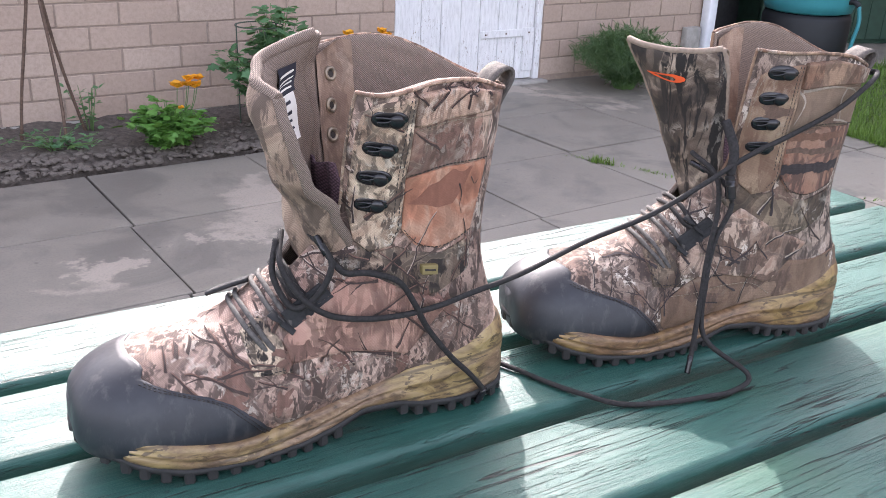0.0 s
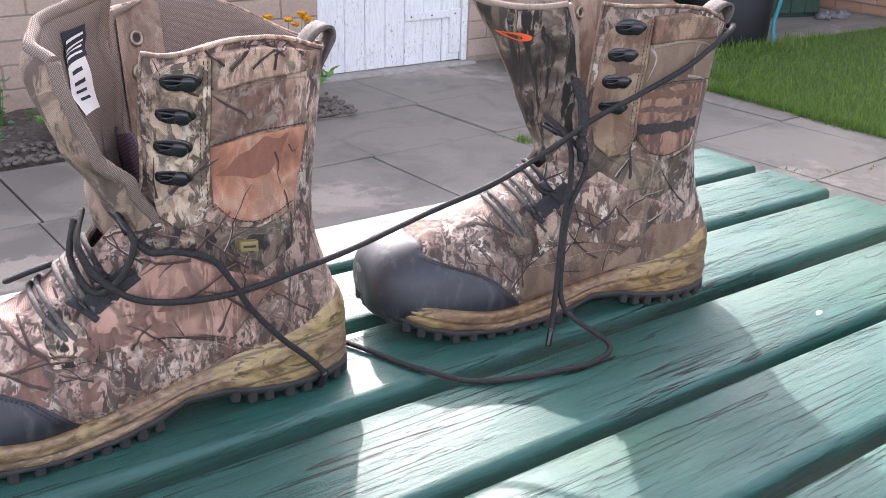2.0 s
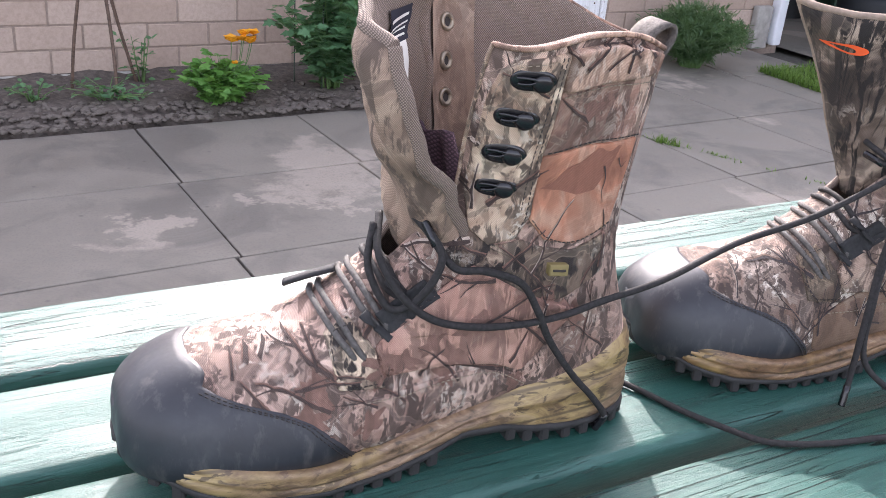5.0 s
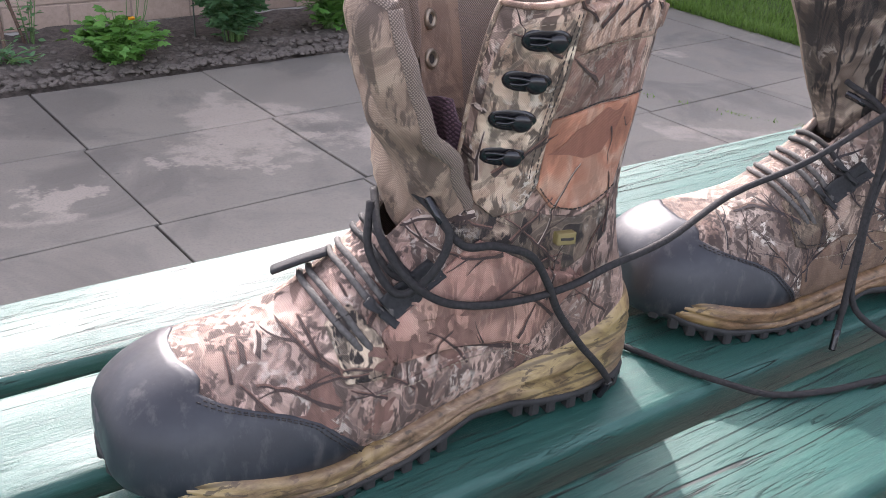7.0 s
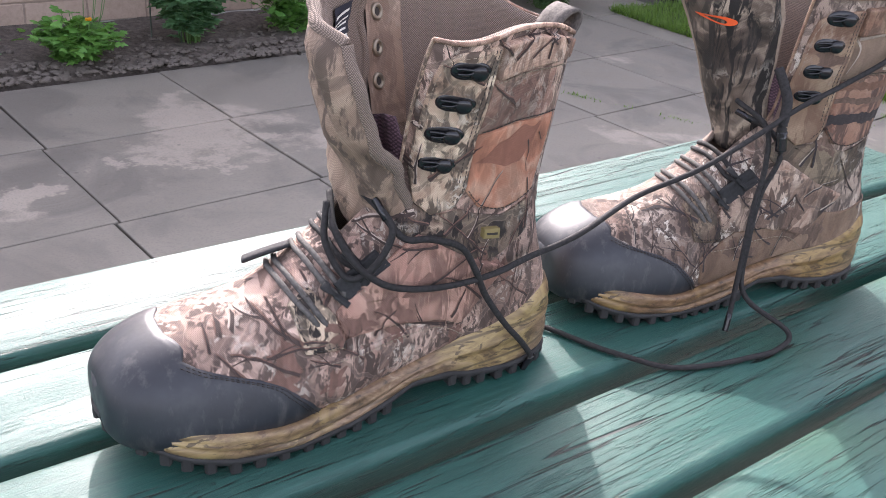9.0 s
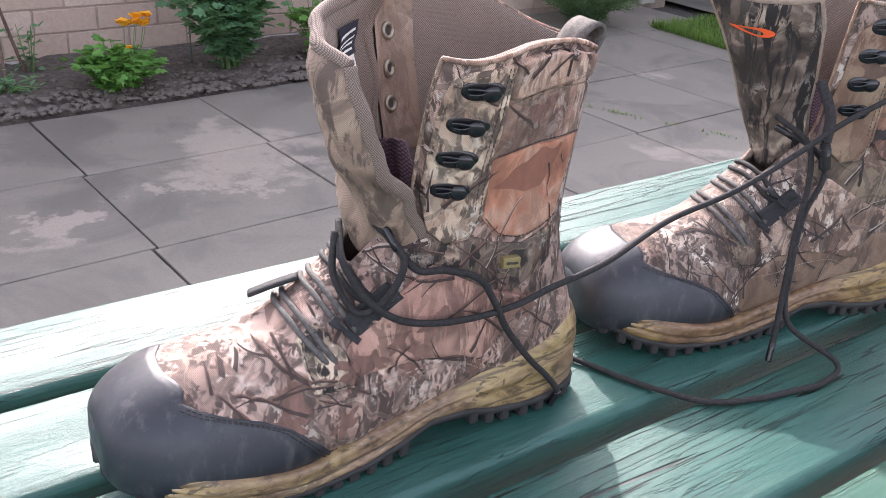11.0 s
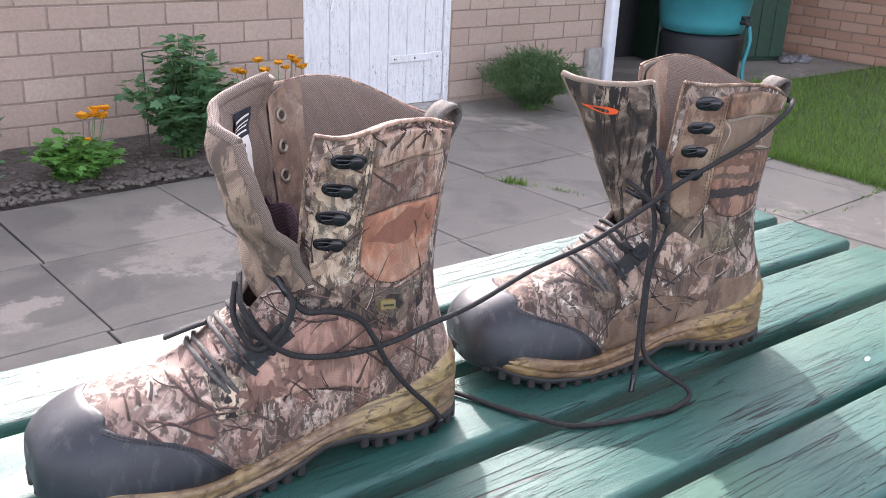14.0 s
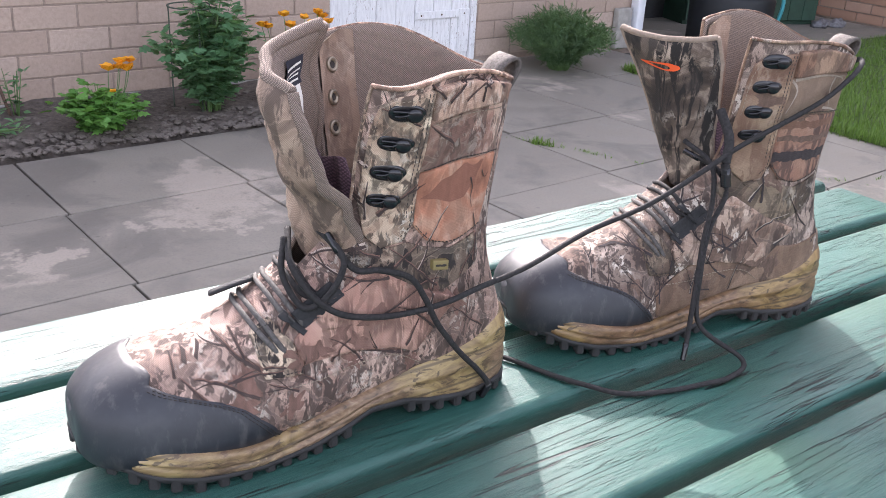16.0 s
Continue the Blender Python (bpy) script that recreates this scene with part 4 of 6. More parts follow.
def boot(name, label, m, key, flare, tongue_fn, tongue_label):
    b = thing(name, label, "boot", m, "pair of hunting boots")
    # upper with the open shaft
    bm = loft(0, 80, 1, 72, flare)
    bmesh.ops.remove_doubles(bm, verts=bm.verts, dist=1e-6)
    bmesh.ops.recalc_face_normals(bm, faces=bm.faces)
    tree = BVHTree.FromBMesh(bm)
    base_geometry = geometry(bm)
    up = part("upper", bm, [M[key + "_body"], M["lining"], M["piping"]], b, "printed camouflage cloth")
    so = up.modifiers.new("thickness", 'SOLIDIFY')
    so.thickness, so.offset, so.material_offset, so.material_offset_rim = 0.0042, -1.0, 1, 1
    # sewn panels
    shapes = dict(PANELS)
    if key == "f":
        shapes["guard"] = [(0.208, 0.052), (0.190, 0.062), (0.16, 0.074), (0.10, 0.080), (0.05, 0.078), (0.012, 0.084), (0.010, 0.06), (0.05, 0.046), (0.10, 0.042), (0.15, 0.034), (0.20, 0.028)]
    cover = [base_geometry]
    for n, mat in (("collar", "collar"), ("band", "band"), ("panel", "panel"), ("ankle", "ankle"), ("loop", "ankle"), ("strap", "strap"), ("guard", "guard"), ("facing", "facing")):
        sewn = patch(tree, shapes[n], 0.0050 if n == "collar" else {"facing": 0.0030, "strap": 0.0036}.get(n, 0.0016), crisp=n != "guard", count=90)
        cover.append(geometry(sewn))
        part({"panel": "side_panel", "loop": "lace_guard", "guard": "mudguard", "band": "upper_band", "collar": "padded_collar", "ankle": "ankle_panel", "strap": "instep_strap"}.get(n, n), sewn, M[key + "_" + mat], up)
    cloth_prints(joined_tree(cover), key, up)
    for line in ([(0.1055, 0.252), (0.1062, 0.2), (0.105, 0.16), (0.112, 0.148)], [(0.1082, 0.252), (0.109, 0.2), (0.108, 0.163)], [(0.101, 0.1985), (0.07, 0.203), (0.033, 0.2005)], [(0.1005, 0.157), (0.089, 0.1448), (0.07, 0.1405), (0.045, 0.149)]):
        part("stitching", stitches(tree, line, lift=0.003), M["thread"], up)
    part("lace_webbing", patch(tree, [(0.189, 0.102), (0.181, 0.0915), (0.150, 0.1110), (0.160, 0.121)], 0.0036, crisp=True), M["webbing"], up)
    part("stitching", stitches(tree, [(0.202, 0.097), (0.2145, 0.089), (0.211, 0.069), (0.190, 0.067)], lift=0.003), M["thread"], up)
    for line in ([(0.130, 0.1255), (0.188, 0.0845)], [(0.136, 0.2), (0.1352, 0.228), (0.132, 0.241), (0.127, 0.247), (0.112, 0.2495)], [(0.033, 0.231), (0.07, 0.2335), (0.101, 0.230)], [(0.198, 0.0575), (0.172, 0.0585), (0.140, 0.0625), (0.112, 0.061), (0.09, 0.049)]):
        part("stitching", stitches(tree, line if len(line) > 2 else [line[0], ((line[0][0] + line[1][0]) / 2, (line[0][1] + line[1][1]) / 2), line[1]], lift=0.0028), M["thread_tan"], up)
    # toe cap: a thick rubber skin over the toe that sweeps back along both sides
    def cap_limit(z, y):
        side = curve(z, [(0.0, 0.186), (0.013, 0.193), (0.021, 0.2005), (0.035, 0.212), (0.050, 0.2285), (0.058, 0.246), (0.063, 0.264), (0.068, 0.279), (0.072, 0.2885), (0.08, 0.290)])
        top = curve(abs(y), [(0.0, 0.293), (0.010, 0.2925), (0.020, 0.2875), (0.028, 0.2845), (0.036, 0.2885), (0.04, 0.29)])
        f = min(1.0, max(0.0, (z - 0.071) / 0.006))
        return side * (1 - f) + top * f
    bm = bmesh.new()
    rows = []
    nth, ns = 72, 36
    ends = []
    for k in range(nth):
        th = 2 * math.pi * k / nth
        s = 0.0
        while s < 40:
            p = body_point(s, th, 0)
            if p.x < cap_limit(p.z, p.y):
                break
            s += 0.1
        ends.append(s)
    for j in range(ns + 1):
        row = []
        for k in range(nth):
            th = 2 * math.pi * k / nth
            f = j / ns
            s = ends[k] * min(1.0, f * 1.02)
            p = body_point(s, th, 0)
            a = body_point(min(s + 0.3, 80), th, 0) - body_point(max(s - 0.3, 0), th, 0)
            t2 = body_point(s, th + 0.03, 0) - body_point(s, th - 0.03, 0)
            nrm = t2.cross(a)
            nrm = nrm.normalized() if nrm.length > 1e-12 else Vector((1, 0, 0))
            mid = Vector((0.2, 0, 0.05))
            if nrm.dot(p - mid) < 0:
                nrm = -nrm
            row.append(bm.verts.new(p + nrm * (0.0017 if f < 0.94 else 0.0011 if f < 0.99 else -0.0008)))
        rows.append(row)
    for a, c in zip(rows, rows[1:]):
        for k in range(nth):
            bm.faces.new((a[k], a[(k + 1) % nth], c[(k + 1) % nth], c[k]))
    bm.faces.new(rows[0])
    bmesh.ops.recalc_face_normals(bm, faces=bm.faces)
    cap_tree = BVHTree.FromBMesh(bm)
    cap = part("toe_cap", bm, M["rubber"], b, "scuffed black rubber toe cap")
    for off in (0.003, 0.0062):
        part("stitching", stitches(cap_tree, [(cap_limit(z, 0.036) + off, z) for z in (0.018, 0.030, 0.038, 0.044, 0.050, 0.056, 0.061, 0.066, 0.0705)], lift=0.0006), M["thread"], cap)
    # midsole: printed sidewall with grooves
    lo, hi = (lambda x: curve(x, MID_LOW)), (lambda x: curve(x, MID_TOP))
    def lvl(f):
        return lambda x: lo(x) * (1 - f) + hi(x) * f
    bm, rows = band([(lvl(0.0), -0.004), (lvl(0.02), 0.0015), (lvl(0.10), 0.003), (lvl(0.22), 0.0036), (lvl(0.36), 0.0032), (lvl(0.42), 0.0018), (lvl(0.48), 0.003), (lvl(0.62), 0.0032), (lvl(0.70), 0.0018), (lvl(0.76), 0.0022), (lvl(0.88), 0.0006), (lvl(0.96), -0.0012), (lvl(1.0), -0.006)])
    for row, f in zip(rows, np.linspace(0, 1, len(rows))):
        for v in row:
            s = noise.noise((v.co.x * 40, v.co.z * 60, 3.0 if v.co.y > 0 else 8.0))
            v.co.y += math.copysign(0.0012 * s, v.co.y)
            v.co.z += 0.0016 * noise.noise((v.co.x * 22, f * 4, 1.0)) * (0 < f < 1)
            proud = min(1.0, max(0.0, (v.co.x - 0.19) / 0.03)) * min(1.0, max(0.0, (0.316 - v.co.x) / 0.012))
            v.co.y += math.copysign(0.0042 * f * proud, v.co.y)
            if v.co.x > 0.306:
                tip = min(1.0, (v.co.x - 0.306) / 0.014)
                v.co.x -= 0.006 * tip
                v.co.y *= 1 - 0.06 * tip
    bmesh.ops.recalc_face_normals(bm, faces=bm.faces)
    mid = part("midsole", bm, M[key + "_midsole"], b, "olive bark-printed rubber sidewall")
    # toe bumper and outsole
    bm, rows = band([(lambda x: max(0.0045, lo(x) - 0.0065), -0.010), (lambda x: max(0.0045, lo(x) - 0.006), 0.0005), (lambda x: lo(x) - 0.002, 0.004), (lambda x: lo(x) + 0.0008, 0.0042), (lambda x: lo(x) + 0.0015, 0.0)])
    bm.faces.new(rows[0])
    bmesh.ops.recalc_face_normals(bm, faces=bm.faces)
    sole = part("outsole", bm, M["lug"], b, "dusty black rubber outsole")
    bm = bmesh.new()
    idx = [i for i, (p, q) in enumerate(RING) if p.x > 0.296]
    idx.sort(key=lambda i: RING[i][0].y)
    rows = []
    for i in idx:
        p, q = RING[i]
        tipf = max(0.0, (p.x - 0.296) / 0.04)
        zl, zh = lo(p.x) - 0.0065, lo(p.x) + (hi(p.x) - lo(p.x)) * min(1.12, 0.15 + tipf ** 0.6 * 1.0)
        rows.append([bm.verts.new((p.x + q.x * o, p.y + q.y * o, z)) for o, z in ((-0.004, zl), (0.0012, zl + 0.002), (0.0034, 0.6 * zl + 0.4 * zh), (0.0024, zh - 0.0015), (-0.003, zh))])
    for a, c in zip(rows, rows[1:]):
        for k in range(4):
            bm.faces.new((a[k], c[k], c[k + 1], a[k + 1]))
    bmesh.ops.recalc_face_normals(bm, faces=bm.faces)
    part("toe_bumper", bm, M["rubber"], sole)
    # lugs
    lug = bmesh.new()
    box(lug, -0.0037, 0.0037, -0.007, 0.0030, -0.004, 0.0065, 0.0014, 1)
    lug_me = bpy.data.meshes.new("lug")
    lug.to_mesh(lug_me)
    lug.free()
    lug_me.materials.append(M["lug"])
    run = 0.0
    for i in range(len(RING)):
        p, q = RING[i]
        run += (RING[i][0] - RING[i - 1][0]).length
        if run < 0.0118 or 0.098 < p.x < 0.150:
            continue
        run = 0.0
        ob = new("lug", lug_me)
        ob.parent = sole
        low = max(0.0, lo(p.x) - 0.0105)
        ob.matrix_local = Matrix.LocRotScale((p.x + q.x * 0.001, p.y + q.y * 0.001, low + 0.004), Euler((0, 0, math.atan2(q.y, q.x) - math.pi / 2)), None)
    for x0, x1 in ((0.012, 0.092), (0.158, 0.285)):
        bm = bmesh.new()
        for x in np.arange(x0, x1, 0.014):
            hw = float(np.interp(x, SOLE[:, 0], SOLE[:, 1])) - 0.012
            box(bm, x, x + 0.008, -hw, hw, max(0.0, lo(x) - 0.0095), lo(x), 0.001, 1)
        part("tread_bar", bm, M["lug"], sole, smooth=False)
    # hooks
    for j, (hx, hz) in enumerate([(hx, hz + (0.0 if key == "n" else 0.006)) for hx, hz in ((0.122, 0.240), (0.1245, 0.219), (0.126, 0.198), (0.1255, 0.177))]):
        at, nrm = side_hit(tree, hx, hz)
        if at is None:
            continue
        if nrm.y < 0:
            nrm = -nrm
        fwd = Vector((-1, 0, 0.10)) - nrm * Vector((-1, 0, 0.10)).dot(nrm)
        fwd.normalize()
        up_ = fwd.cross(nrm) * -1
        rot = Matrix((fwd, nrm, up_)).transposed().to_4x4()
        base = Matrix.Translation(at + nrm * 0.0018) @ rot
        bm = bmesh.new()
        bmesh.ops.create_uvsphere(bm, u_segments=20, v_segments=10, radius=1.0)
        for v in bm.verts:
            v.co = Vector((v.co.x * 0.0125 * (1 + 0.12 * v.co.x), v.co.y * 0.0022, v.co.z * 0.0066))
        hk = part("lace_hook", bm, M["hook"], b, "glossy black metal speed hook")
        hk.matrix_local = base
        bm = bmesh.new()
        bmesh.ops.create_uvsphere(bm, u_segments=16, v_segments=8, radius=1.0)
        for v in bm.verts:
            v.co = Vector((0.0058 + v.co.x * 0.0056, 0.0034 + v.co.y * 0.0026, v.co.z * 0.0050))
        part("hook_button", bm, M["hook"], hk)
        bm = bmesh.new()
        tube(bm, [(-0.008, 0.0022, 0.0022), (-0.003, 0.0036, 0.0030), (0.003, 0.0040, 0.0022), (-0.001, 0.004, 0.0), (-0.007, 0.0024, -0.001)], 0.0009, 6)
        part("hook_lip", bm, M["hook"], hk)
    # eyelets on the inner face of the other facing
    for hx, hz in ((0.122, 0.243), (0.125, 0.222), (0.125, 0.201)):
        at, nrm = side_hit(tree, hx, hz, -1)
        if at is None:
            continue
        nrm = nrm if nrm.y > 0 else -nrm
        bm = bmesh.new()
        prof = [(0.0056, -0.0006), (0.0056, 0.0006), (0.0045, 0.0018), (0.0030, 0.0011), (0.0026, -0.001)]
        lathe(bm, prof, 20)
        bm.faces.ensure_lookup_table()
        bmesh.ops.delete(bm, geom=[f for f in bm.faces if len(f.verts) > 4], context='FACES')
        ey = part("eyelet", bm, M["eyelet"], b, "brass eyelet")
        ey.matrix_local = Matrix.Translation(at + nrm * 0.0068) @ nrm.to_track_quat('Z', 'Y').to_matrix().to_4x4()
        bm = bmesh.new()
        bmesh.ops.create_circle(bm, cap_ends=True, segments=16, radius=0.0031)
        part("eyelet_hole", bm, M["thread"], ey)
    # cloth strip under the eyelets
    bm = bmesh.new()
    rows = []
    for hz in np.linspace(0.172, 0.2665, 14):
        row = []
        for hx in np.linspace(0.100, 0.1385, 8):
            at, nrm = side_hit(tree, hx, hz, -1)
            if at is None:
                at, nrm = (row[-1].co if row else rows[-1][0].co) - Vector((0, 0.0058, 0)), Vector((0, 1, 0))
            nrm = nrm if nrm.y > 0 else -nrm
            row.append(bm.verts.new(at + nrm * 0.0058))
        rows.append(row)
    for a, c in zip(rows, rows[1:]):
        for k in range(7):
            bm.faces.new((a[k], a[k + 1], c[k + 1], c[k]))
    part("eyelet_strip", bm, M["strip"], b, "tan cloth facing with brass eyelets")
    # pull loop at the heel of the collar
    bm = bmesh.new()
    rows = []
    for p, w_ in zip(spline([(0.014, 0.0, 0.222), (0.006, 0.0, 0.236), (-0.001, 0.0, 0.248), (0.001, 0.0, 0.2545), (0.012, 0.0, 0.249), (0.023, 0.0, 0.232)], 24), range(24)):
        rows.append([bm.verts.new((p[0], y, p[2])) for y in (-0.011, -0.004, 0.004, 0.011)])
    for a, c in zip(rows, rows[1:]):
        for k in range(3):
            bm.faces.new((a[k], a[k + 1], c[k + 1], c[k]))
    lp = part("pull_loop", bm, M["knit"], b, "dark woven webbing pull loop")
    s2 = lp.modifiers.new("thickness", 'SOLIDIFY')
    s2.thickness = 0.0022
    # tongue
    bm, outer, inner = shell_sheet(tongue_fn, 18, 26, 0.014 if key == "n" else 0.011)
    rim = [tuple(0.5 * (outer[26][u].co + inner[26][u].co)) for u in range(19)]
    near_rim = [tuple(0.5 * (outer[v][18].co + inner[v][18].co)) for v in range(27)]
    far_rim = [tuple(0.5 * (outer[v][0].co + inner[v][0].co)) for v in range(27)]
    bmesh.ops.recalc_face_normals(bm, faces=bm.faces)
    tg = part("tongue", bm, [M[key + "_tongue"], M["lining"]], b, tongue_label)
    for line in (rim, near_rim, far_rim):
        bm = bmesh.new()
        tube(bm, line[::2] if len(line) > 20 else line, 0.0044 if key == "n" else 0.0028, 8)
        part("piping", bm, M["lining"] if key == "n" else M["piping"], tg)
    # plum gusset behind the tongue
    bm = bmesh.new()
    rows = []
    for z in np.linspace(0.140, 0.196, 10):
        rows.append([bm.verts.new((0.1425 + 0.10 * (z - 0.14) * (0.5 - y / 0.08) + 0.002 * math.sin(y * 260 + z * 90), y, z + 0.004 * math.sin(y * 90) - 0.010 * (y > 0.02))) for y in np.linspace(-0.038, 0.026, 16)])
    for a, c in zip(rows, rows[1:]):
        for k in range(15):
            bm.faces.new((a[k], a[k + 1], c[k + 1], c[k]))
    gs = part("gusset", bm, M["purple"], b)
    gs.modifiers.new("thickness", 'SOLIDIFY').thickness = 0.002
    # rim binding along the facings and the collar
    for side in (0, 1):
        line = [body_point(s, opening(s) if side == 0 else 2 * math.pi - opening(s), flare) for s in np.linspace(46, 80, 12)]
        bm = bmesh.new()
        tube(bm, [tuple(p) for p in line], 0.0013, 6)
        part("binding", bm, M[key + "_facing"], up)
    bm = bmesh.new()
    o = opening(80)
    tube(bm, [tuple(body_point(80, o + (2 * math.pi - 2 * o) * k / 28, flare)) for k in range(29)], 0.0015, 8)
    part("rim_binding", bm, M[key + "_collar"], up)
    # webbing loops and lacing over the instep
    for k, (x, z) in enumerate(((0.192, 0.099), (0.175, 0.115))):
        for sgn in (1,):
            at, nrm = side_hit(tree, x, z - 0.004, sgn)
            if at is None:
                continue
            nrm = nrm if nrm.y * sgn > 0 else -nrm
            d = Vector((-0.62, 0, -0.5))
            bm = bmesh.new()
            pts = []
            for f in np.linspace(-0.25, 1.0, 7):
                q = Vector((x, 0, z)) + d * 0.018 * f
                h, n_ = side_hit(tree, q.x, q.z, sgn)
                if h is not None:
                    n_ = n_ if n_.y * sgn > 0 else -n_
                    pts.append(tuple(h + n_ * (0.003 if f > 0 else 0.0055)))
            if len(pts) > 3:
                tube(bm, pts, 0.0040, 8, flat=0.30)
                part("lace_loop", bm, M["webbing"], b)
    return b, tree


from mathutils.bvhtree import BVHTree


def near_tongue(u, v):
    z = 0.128 + v * (0.137 - 0.018 * u)
    xc = curve(z, [(0.12, 0.154), (0.14, 0.159), (0.16, 0.165), (0.19, 0.175), (0.22, 0.181), (0.245, 0.188), (0.262, 0.189), (0.285, 0.181)])
    w = curve(v, [(0, 0.024), (0.3, 0.034), (0.6, 0.040), (0.85, 0.040), (1, 0.031)])
    ph = u * 1.25
    dx = -0.024 * (1 - math.cos(ph)) / (1 - math.cos(1.25))
    y = w * math.sin(ph) / math.sin(1.25)
    a = radians(curve(v, [(0, 0), (0.25, 7), (0.7, 29), (1, 36)]))
    ripple = 0.0055 * math.sin(13 * v + 3.5 * u) * (1 - abs(u)) * (1 - v * 0.5) + 0.006 * noise.noise((u * 2.2, v * 6, 1.0))
    return Vector((xc + dx * math.cos(a) + y * math.sin(a) + ripple, -dx * math.sin(a) + y * math.cos(a) - 0.006 * v, z + 0.004 * math.sin(7 * v) * u))


def far_tongue(u, v):
    z = 0.128 + v * (0.128 + 0.004 * u * u)
    xc = curve(z, [(0.12, 0.158), (0.15, 0.163), (0.18, 0.170), (0.21, 0.178), (0.235, 0.187), (0.265, 0.197)])
    w = curve(v, [(0, 0.020), (0.3, 0.025), (0.6, 0.031), (0.85, 0.038), (1, 0.040)])
    a = radians(curve(v, [(0, 75), (0.35, 48), (1, 40)]))
    q = w * u
    bow = -0.010 * u * u
    ripple = 0.003 * noise.noise((u * 2.2, v * 7, 4.0))
    flip = 0.010 * max(0.0, v - 0.85) / 0.15
    return Vector((xc - q * math.cos(a) + (bow + ripple + flip * 0.6) * math.sin(a), q * math.sin(a) + (bow + ripple) * math.cos(a), z))


SHORT = Matrix.Diagonal((0.945, 1, 1, 1))
NEAR = pose(0.484, 0.625, TABLE, 0, 0, 175) @ SHORT
FAR = pose(0.834, 0.581, TABLE, 0, 0, 165) @ SHORT
near_boot, near_tree = boot("hunting_boot", "worn brown camouflage boot, laces undone, tongue pulled open, on the table", NEAR, "n", 0.50, near_tongue, "padded tongue with brown mesh lining")
far_boot, far_tree = boot("hunting_boot", "unlaced camouflage boot with a dark bark-print tongue, on the table", FAR, "f", 0.06, far_tongue, "dark bark-print tongue with orange emblem")


def skin(tree, x, z, lift=0.003, sign=1):
    at, nrm = side_hit(tree, x, z, sign)
    return tuple(at + (nrm if nrm.y * sign > 0 else -nrm) * lift)


# tag on the ankle of the near boot, emblem on the far tongue, label inside the near tongue
bm = patch(near_tree, [(0.086, 0.1290), (0.0735, 0.1278), (0.0735, 0.1212), (0.086, 0.1224)], 0.0062, crisp=True)
tag = part("tag", bm, M["tag_gold"], near_boot, "small olive woven tag")
for z in (0.1252,):
    bm = patch(near_tree, [(0.0842, z + 0.0012), (0.0752, z + 0.0002), (0.0752, z - 0.0012), (0.0842, z - 0.0002)], 0.0066, crisp=True, count=12)
    part("tag_bar", bm, M["thread"], tag)


def on_sheet(fn, u0, u1, v0, v1, lift, nu=6, nv=6, rnd=False):
    bm = bmesh.new()
    rows = []
    for j in range(nv + 1):
        row = []
        for i in range(nu + 1):
            u, v = u0 + (u1 - u0) * i / nu, v0 + (v1 - v0) * j / nv
            p = fn(u, v)
            n_ = (fn(u + 0.02, v) - fn(u - 0.02, v)).cross(fn(u, v + 0.02) - fn(u, v - 0.02)).normalized()
            row.append(bm.verts.new(p + n_ * lift))
        rows.append(row)
    for a, c in zip(rows, rows[1:]):
        for k in range(nu):
            bm.faces.new((a[k], a[k + 1], c[k + 1], c[k]))
    return bm


lab = part("size_label", on_sheet(near_tongue, -0.62, -0.16, 0.76, 0.93, -0.0084), M["tag_black"], near_boot, "black and white printed cloth label")
for k in range(4):
    part("label_bar", on_sheet(near_tongue, -0.57, -0.21, 0.885 - 0.034 * k, 0.897 - 0.034 * k, -0.0089, 4, 2), M["tag_white"], lab)
part("label_strip", on_sheet(near_tongue, -0.58, -0.22, 0.54, 0.76, -0.0084), M["tag_white"], lab)
for k in range(4):
    part("label_bar", on_sheet(near_tongue, -0.48, -0.32, 0.59 + 0.042 * k, 0.605 + 0.042 * k, -0.0089, 4, 2), M["tag_black"], lab)

bm = bmesh.new()


def emblem_point(a, f):
    u = -0.30 + 0.40 * math.cos(a) * f
    v = 0.845 + 0.024 * math.sin(a) * f * (1 + 0.5 * math.cos(a)) - 0.012 * math.cos(a)
    n_ = (far_tongue(u + 0.02, v) - far_tongue(u - 0.02, v)).cross(far_tongue(u, v + 0.02) - far_tongue(u, v - 0.02)).normalized()
    return far_tongue(u, v) + n_ * 0.0066


ro = [bm.verts.new(emblem_point(2 * math.pi * k / 32, 1.0)) for k in range(32)]
ri = [bm.verts.new(emblem_point(2 * math.pi * k / 32, 0.52)) for k in range(32)]
for k in range(32):
    bm.faces.new((ro[k], ro[(k + 1) % 32], ri[(k + 1) % 32], ri[k]))
part("emblem", bm, M["orange"], far_boot, "orange ring-shaped emblem")

# ---- laces ----
def over(tree, x, y, lift=0.0018):
    """The point on top of the instep at x and y."""
    hit = tree.ray_cast(Vector((x, y, 0.18)), Vector((0, 0, -1)))
    return (x, y, (hit[0].z if hit[0] is not None else 0.11) + lift)


def lacing(tree, key, owner):
    """Cords zigzag over the instep."""
    rows = [(0.211, 0.088), (0.193, 0.099), (0.178, 0.113)]
    for k, (x, z) in enumerate(rows):
        for d in (0.0, 0.0055):
            pts = [skin(tree, x - 0.016 + d, z - 0.010, -0.002), skin(tree, x - 0.010 + d, z - 0.003, 0.002)]
            pts += [over(tree, x - 0.005 + d + 0.006 * f, y) for f, y in ((0.3, 0.027), (0.8, 0.016), (1.0, 0.004), (0.9, -0.010), (0.2, -0.022))]
            bm = bmesh.new()
            tube(bm, pts, 0.0020, 8, 30)
            part("lace_crossing", bm, M["lace_grey"] if k < 2 else M["lace"], owner)


